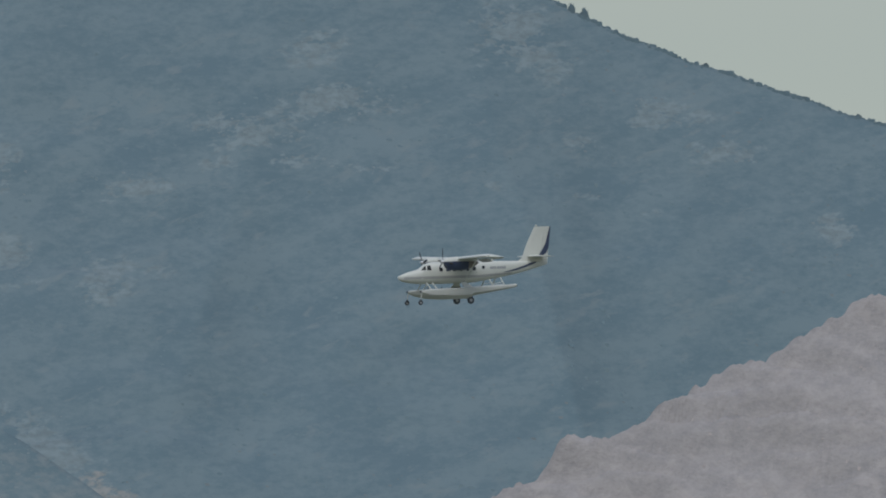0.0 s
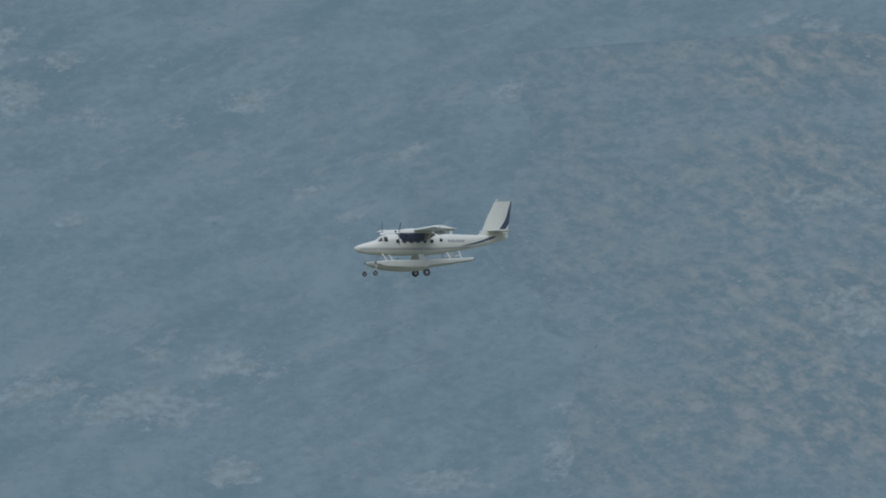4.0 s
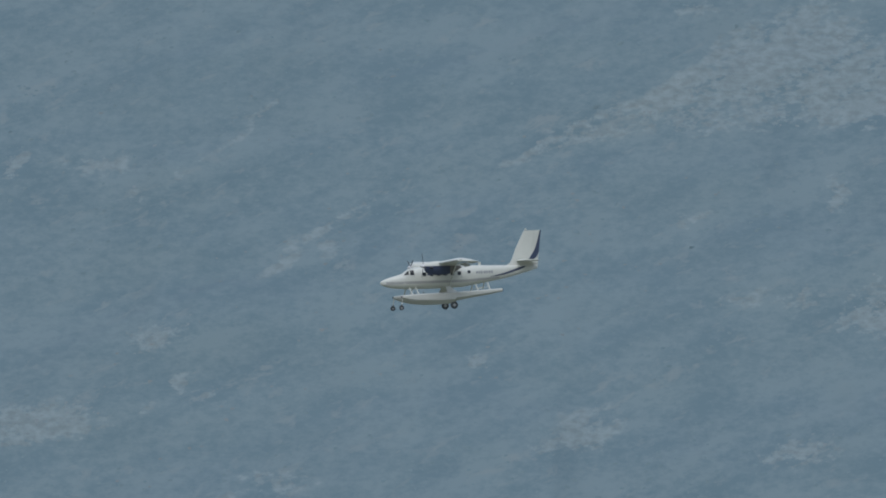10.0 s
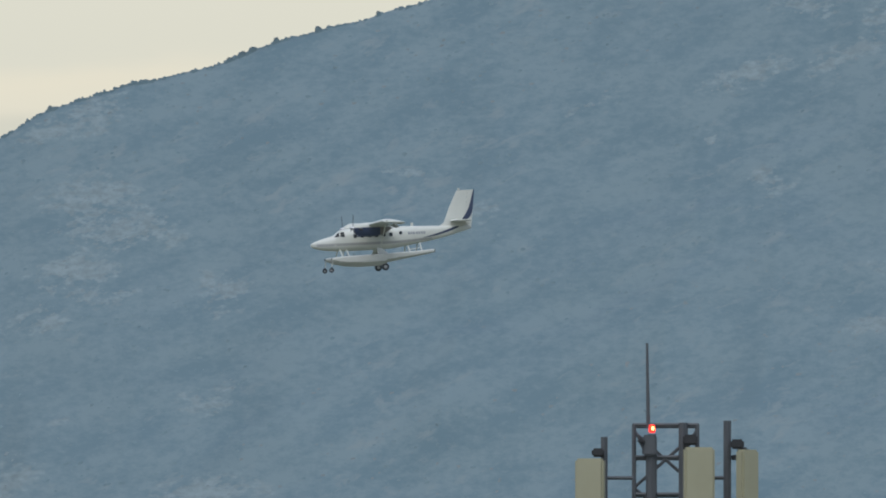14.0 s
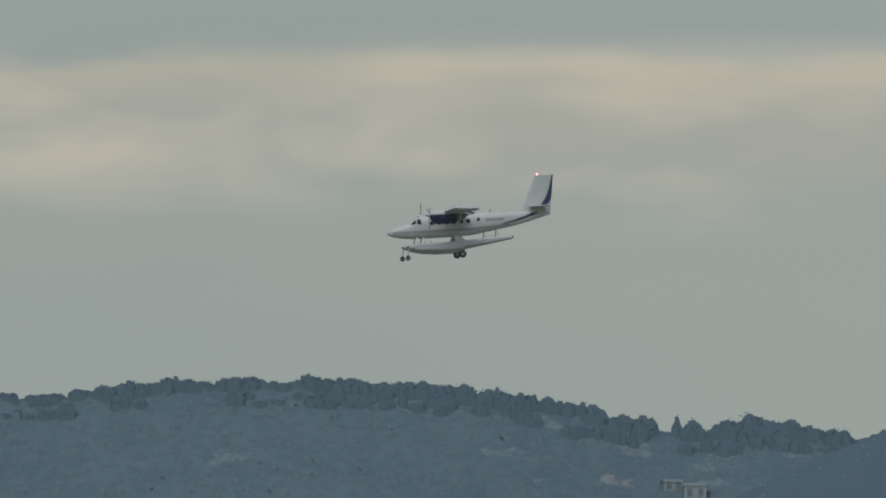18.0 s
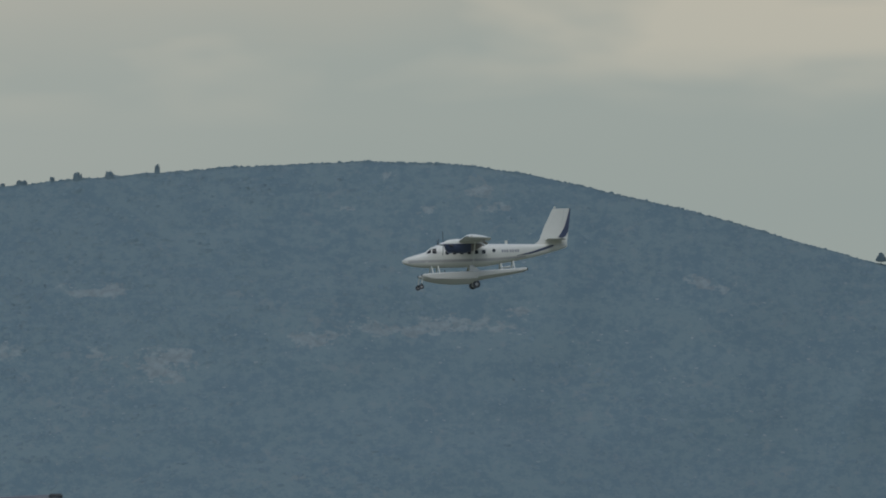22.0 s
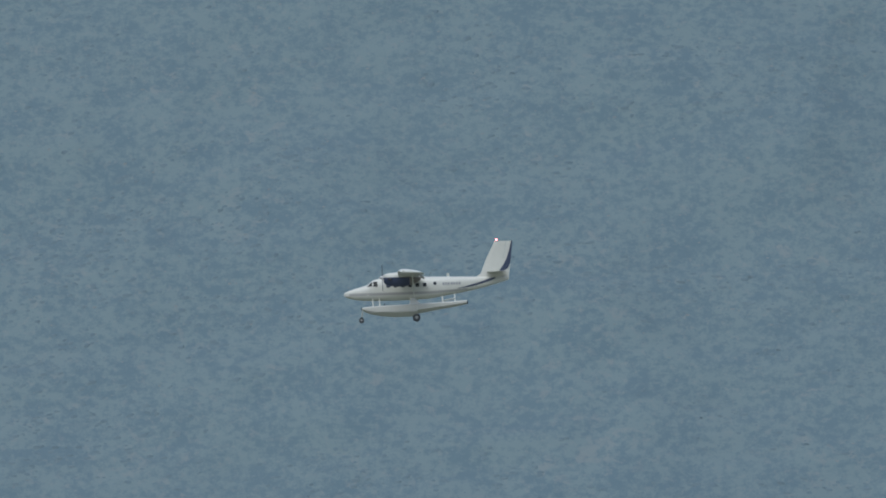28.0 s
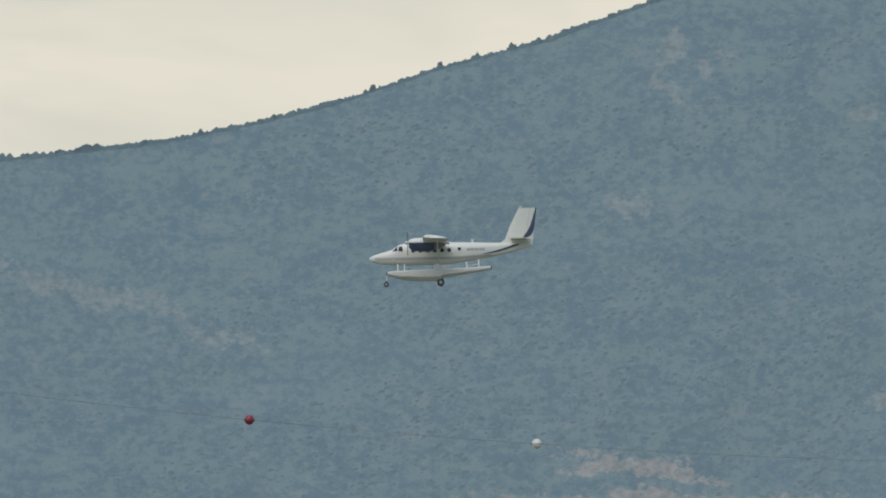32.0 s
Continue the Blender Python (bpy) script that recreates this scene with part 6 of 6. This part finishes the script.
def make_seaplane():
    plane = empty("seaplane", label="white twin-propeller high-wing floatplane with navy tail stripe, wheels down, in flight", category="seaplane")
    smooth(part("fuselage", loft([section(*h) for h in HULL]), M_WHITE, plane, "glossy white fuselage"), 60)
    props = [make_wing(plane, side) for side in (1, -1)]
    part("wing_fairing", loft([[(-x, .9 * a * w, 1.30 + .42 * b * w) for a, b in ((-1, 0), (-.7, .8), (0, 1), (.7, .8), (1, 0))] for x, w in ((4.7, .3), (5.2, 1), (6.9, 1), (7.8, .25))]), M_WHITE, plane)
    for side in (1, -1):
        make_float(plane, side)
        # glazing
        part("windscreen", pane_on_hull([(2.16, .66), (2.64, .70), (2.66, 1.12), (2.50, 1.00)], side), M_GLASS, plane, "dark windscreen")
        part("cockpit_window", pane_on_hull([(2.74, .68), (3.16, .64), (3.12, 1.14), (2.76, 1.12)], side), M_GLASS, plane, "dark cockpit side window")
        for k in range(6):
            x = 4.0 + .68 * k
            part("cabin_window", patch_on_hull([(x, .52), (x - .04, .60), (x - .04, .80), (x, .88), (x + .26, .88), (x + .30, .80), (x + .30, .60), (x + .26, .52)], side), M_GLASS, plane, "small dark cabin window")
        part("rear_window", patch_on_hull([(8.48 + .17 * math.cos(a), .80 + .17 * math.sin(a)) for a in [i * math.tau / 10 for i in range(10)]], side), M_GLASS, plane)
        part("door_outline", band_on_hull([(7.72, -.3, 1.0), (7.76, -.3, 1.0)], side), M_GREY, plane)
        part("lower_stripe", band_on_hull([(x, -.16 + .075 * max(0, x - 8), .08 + .05 * max(0, x - 8)) for x in np.linspace(.5, 11.5, 16)], side), M_GREY, plane, "thin grey waist stripe")
        part("tail_stripe", band_on_hull([(x, z - w, z + w) for x, z, w in ((10.6, .27, .015), (11.2, .36, .05), (12.0, .52, .09), (12.8, .74, .11), (13.6, 1.0, .12), (14.1, 1.14, .06))], side), M_NAVY, plane, "navy swoosh stripe on the rear fuselage")
        for x0, x1 in ((9.20, 9.36), (9.44, 9.58), (9.66, 9.82), (9.95, 10.12), (10.20, 10.36), (10.44, 10.60), (10.68, 10.84)):
            part("registration_bar", patch_on_hull([(x0, .62), (x0, .85), (x1, .85), (x1, .62)], side), M_BAR, plane, "grey bar of an unreadable registration")
    # tail
    fin = []
    for t, x, c, w in ((0, 12.20, 2.75, .10), (.12, 12.78, 2.08, .09), (.5, 13.28, 1.57, .075), (1, 14.14, 1.06, .05)):
        z = 1.20 + (4.55 - 1.20) * t
        fin.append([(-x - c * a, w * b, z) for a, b in ((0, 0), (.12, .8), (.4, 1), (1, .6), (1, -.6), (.4, -1), (.12, -.8))])
    smooth(part("fin", loft(fin), M_WHITE, plane, "white swept fin"), 50)
    rud = []
    for z, x0, x1, w in ((.98, 14.95, 15.36, .07), (2.2, 14.72, 15.50, .06), (3.4, 14.98, 15.66, .05), (4.55, 15.22, 15.80, .035)):
        rud.append([(-x0, w, z), (-x1, .012, z), (-x1, -.012, z), (-x0, -w, z)])
    rudder = part("rudder", loft(rud), M_WHITE, plane)
    for side in (1, -1):
        curve = []
        for z, x0, x1 in ((1.72, 14.40, 14.85), (2.0, 14.64, 15.28), (2.4, 14.92, 15.50), (2.9, 15.20, 15.60), (3.5, 15.40, 15.67), (4.1, 15.58, 15.75), (4.55, 15.70, 15.80)):
            curve.append([(-x0, side * .085, z), (-x1, side * .055, z), (-x1, side * .04, z), (-x0, side * .07, z)])
        part("fin_stripe", loft(curve), M_NAVY, plane, "navy curved stripe along the rudder")
        stab = smooth(part("stabiliser", loft([airfoil(13.35, side * .05, 1.70, 1.50, .12), airfoil(13.45, side * 3.1, 1.70, 1.20, .11)]), M_WHITE, plane), 50)
        part("elevator", loft([airfoil(14.75, side * .2, 1.68, .45, .10, 6, .1), airfoil(14.62, side * 3.1, 1.68, .42, .10, 6, .1)]), M_GREY, stab)
    part("antenna", loft([[(-9.6 - a * .25, b * .02, z) for a, b in ((0, 0), (.5, 1), (1, 0), (.5, -1))] for z in (1.38, 1.72)]), M_WHITE, plane)
    part("whip_antenna", tube((-7.9, 0, 1.43), (-8.15, 0, 1.85), .015), M_BLADE, plane)
    part("pitot", tube((-.6, .42, -.1), (-.1, .55, -.15), .02), M_ALLOY, plane)
    mount = part("beacon_mount", tube((-14.32, 0, 4.50), (-14.32, 0, 4.60), .06), M_GREY, plane)
    beacon = new("beacon")
    beacon.parent = plane
    beacon.location = (-14.32, 0, 4.68)
    part("beacon_lens", box((.13, .03, .13), (0, .075, 0), .012), M_BEACON, beacon, "red anti-collision light")
    part("beacon_shield", box((.21, .13, .17), (0, 0, -.02), .03), M_WHITE, beacon)
    return plane, props, beacon


seaplane, propellers, beacon = make_seaplane()


# ---- what moves ----
def motions():
    walk(seaplane, [
        (0, fly(22.8460, 2.8602, -2.20, 2.64, 1.90, 1.000)), (0.5, fly(22.4133, 2.8203, -2.27, 2.32, 1.82, 1.002)),
        (1, fly(21.9496, 2.7806, -2.33, 2.01, 1.75, 1.004)), (1.5, fly(21.5138, 2.7477, -2.40, 1.59, 1.68, 1.007)),
        (2, fly(21.0461, 2.7126, -2.47, 1.21, 1.60, 1.009)), (2.5, fly(20.6108, 2.6834, -2.53, 0.90, 1.48, 1.011)),
        (3, fly(20.1699, 2.6585, -2.60, 0.85, 1.35, 1.013)), (3.5, fly(19.7220, 2.6374, -2.67, 0.79, 1.23, 1.015)),
        (4, fly(19.2674, 2.6200, -2.73, 0.74, 1.10, 1.018)), (4.5, fly(18.8061, 2.6061, -2.80, 0.68, 0.98, 1.020)),
        (5, fly(18.3369, 2.5965, -2.67, 1.03, 0.85, 1.022)), (5.5, fly(17.8996, 2.5881, -2.53, 1.49, 0.73, 1.022)),
        (6, fly(17.4304, 2.5790, -2.40, 2.03, 0.60, 1.022)), (6.5, fly(16.9923, 2.5659, -2.27, 2.59, 0.67, 1.022)),
        (7, fly(16.5246, 2.5447, -2.13, 2.86, 0.73, 1.021)), (7.5, fly(16.0864, 2.5174, -2.00, 3.08, 0.80, 1.021)),
        (8, fly(15.6170, 2.4852, -1.67, 2.81, 0.87, 1.021)), (8.5, fly(15.1776, 2.4544, -1.33, 2.42, 0.93, 1.021)),
        (9, fly(14.7080, 2.4229, -1.00, 2.16, 1.00, 1.021)), (9.5, fly(14.2688, 2.3954, -0.92, 2.32, 1.08, 1.021)),
        (10, fly(13.7994, 2.3680, -0.85, 2.42, 1.17, 1.021)), (10.5, fly(13.3592, 2.3459, -0.77, 2.45, 1.25, 1.020)),
        (11, fly(12.8870, 2.3229, -0.69, 2.66, 1.33, 1.020)), (11.5, fly(12.4455, 2.2973, -0.62, 3.18, 1.42, 1.020)),
        (12, fly(11.9749, 2.2690, -0.54, 3.52, 1.50, 1.020)), (12.5, fly(11.5331, 2.2398, -0.46, 3.91, 1.34, 1.019)),
        (13, fly(11.0595, 2.2018, -0.38, 3.58, 1.19, 1.017)), (13.5, fly(10.6192, 2.1650, -0.31, 3.06, 1.03, 1.016)),
        (14, fly(10.1653, 2.1331, -0.23, 3.05, 0.87, 1.014)), (14.5, fly(9.7025, 2.1045, -0.15, 3.02, 0.71, 1.013)),
        (15, fly(9.2363, 2.0776, -0.08, 3.00, 0.56, 1.011)), (15.5, fly(8.7721, 2.0504, 0.00, 2.99, 0.40, 1.010)),
        (16, fly(8.3146, 2.0215, 0.30, 2.94, 0.40, 1.009)), (16.5, fly(7.8711, 1.9886, 0.60, 3.22, 0.40, 1.007)),
        (17, fly(7.3990, 1.9544, 0.90, 3.78, 0.40, 1.006)), (17.5, fly(6.9516, 1.9117, 1.20, 4.28, 0.40, 1.004)),
        (18, fly(6.4738, 1.8714, 1.50, 3.61, 0.40, 1.003)), (18.5, fly(6.0104, 1.8285, 1.75, 3.46, 0.40, 1.003)),
        (19, fly(5.5522, 1.7847, 2.00, 3.10, 0.40, 1.003)), (19.5, fly(5.0906, 1.7401, 2.25, 2.84, 0.40, 1.002)),
        (20, fly(4.6279, 1.6964, 2.50, 2.79, 0.40, 1.002)), (20.5, fly(4.1652, 1.6545, 2.50, 2.88, 0.12, 1.002)),
        (21, fly(3.7001, 1.6135, 2.50, 2.81, -0.15, 1.002)), (21.5, fly(3.2392, 1.5710, 2.50, 2.25, -0.43, 1.002)),
        (22, fly(2.7826, 1.5313, 2.50, 1.68, -0.70, 1.001)), (22.5, fly(2.3325, 1.4976, 1.93, 1.63, -0.95, 1.001)),
        (23, fly(1.8561, 1.4605, 1.37, 1.58, -1.20, 1.001)), (23.5, fly(1.4069, 1.4275, 0.80, 1.29, -0.70, 1.001)),
        (24, fly(0.9303, 1.3923, 0.63, 1.00, -0.20, 1.000)), (24.5, fly(0.4781, 1.3623, 0.47, 0.72, 0.00, 1.000)),
        (25, fly(-0.0013, 1.3371, 0.30, -0.23, 0.20, 1.000)), (25.5, fly(-0.4478, 1.3162, 0.68, -0.09, 0.18, 0.999)),
        (26, fly(-0.8989, 1.2933, 1.07, 0.26, 0.17, 0.997)), (26.5, fly(-1.3548, 1.2684, 1.45, 0.61, 0.15, 0.996)),
        (27, fly(-1.8154, 1.2418, 1.83, 0.96, 0.13, 0.995)), (27.5, fly(-2.2802, 1.2132, 2.22, 1.30, 0.12, 0.993)),
        (28, fly(-2.7521, 1.1824, 2.60, 1.89, 0.10, 0.992)), (28.5, fly(-3.1841, 1.1552, 3.27, 1.45, 0.10, 0.992)),
        (29, fly(-3.6546, 1.1178, 3.95, 0.99, 0.10, 0.992)), (29.5, fly(-4.1227, 1.0842, 4.62, 1.02, 0.10, 0.992)),
        (30, fly(-4.5907, 1.0518, 5.30, 1.20, 0.10, 0.992)), (30.5, fly(-5.0256, 1.0262, 5.55, 0.70, 0.10, 0.992)),
        (31, fly(-5.4872, 1.0052, 5.80, 1.33, 0.10, 0.992)), (31.5, fly(-5.9207, 0.9831, 6.05, 1.25, 0.10, 0.992)),
        (32, fly(-6.3800, 0.9533, 6.30, 1.09, 0.10, 0.992)),
    ])
    for k, prop in enumerate(propellers):
        at = Matrix.Translation(prop.location)
        walk(prop, [(i / 10, at @ Matrix.Rotation(radians(71 * i + 40 * k), 4, "X")) for i in range(321)])
    at = Matrix.Translation(beacon.location)
    flashes = [2.0, 12.0, 14.6, 16.5, 18.0, 21.0, 26.3, 28.0, 31.0]
    rows = [(0, at @ Matrix.Rotation(radians(160), 4, "Z"))]
    for t in flashes:
        for d, a in ((-.2, 160), (-.1, 80), (0, 0), (.1, -80), (.2, -160), (.3, -200)):
            rows.append((t + d, at @ Matrix.Rotation(radians(a), 4, "Z")))
    rows.append((32, at @ Matrix.Rotation(radians(160), 4, "Z")))
    walk(beacon, rows)
    for bird, wings, (u, v, r, heading, phase, drift) in FLOCK:
        rows = []
        for t in (0, 12, 20, 25, 27, 28, 28.5, 29, 29.5, 30, 31, 32):
            # the flock drifts to the left and sinks a little as it passes the slope
            az = (u - (77 + 20 * drift) * (t - 29) - U0) / F
            low = v + 50 * max(-3.0, min(3.0, t - 29)) + 14 * math.sin(2.1 * t + phase)
            rows.append((t, Matrix.Translation((r * math.sin(az), r * math.cos(az), EYE_Z + r * (V0 - low) / F)) @ Matrix.Rotation(radians(180 + heading), 4, "Z") @ Matrix.Rotation((-.55 + drift) * math.exp(-((t - 29) / .7) ** 2), 4, "X")))
        walk(bird, rows)
        for w, side in wings:
            at = Matrix.Translation(w.location)
            beat = [0] + [27.5 + .1 * i for i in range(41)] + [32]
            walk(w, [(t, at @ Matrix.Rotation(side * (.15 + .5 * math.sin(19 * t + phase)), 4, "X")) for t in beat])


motions()
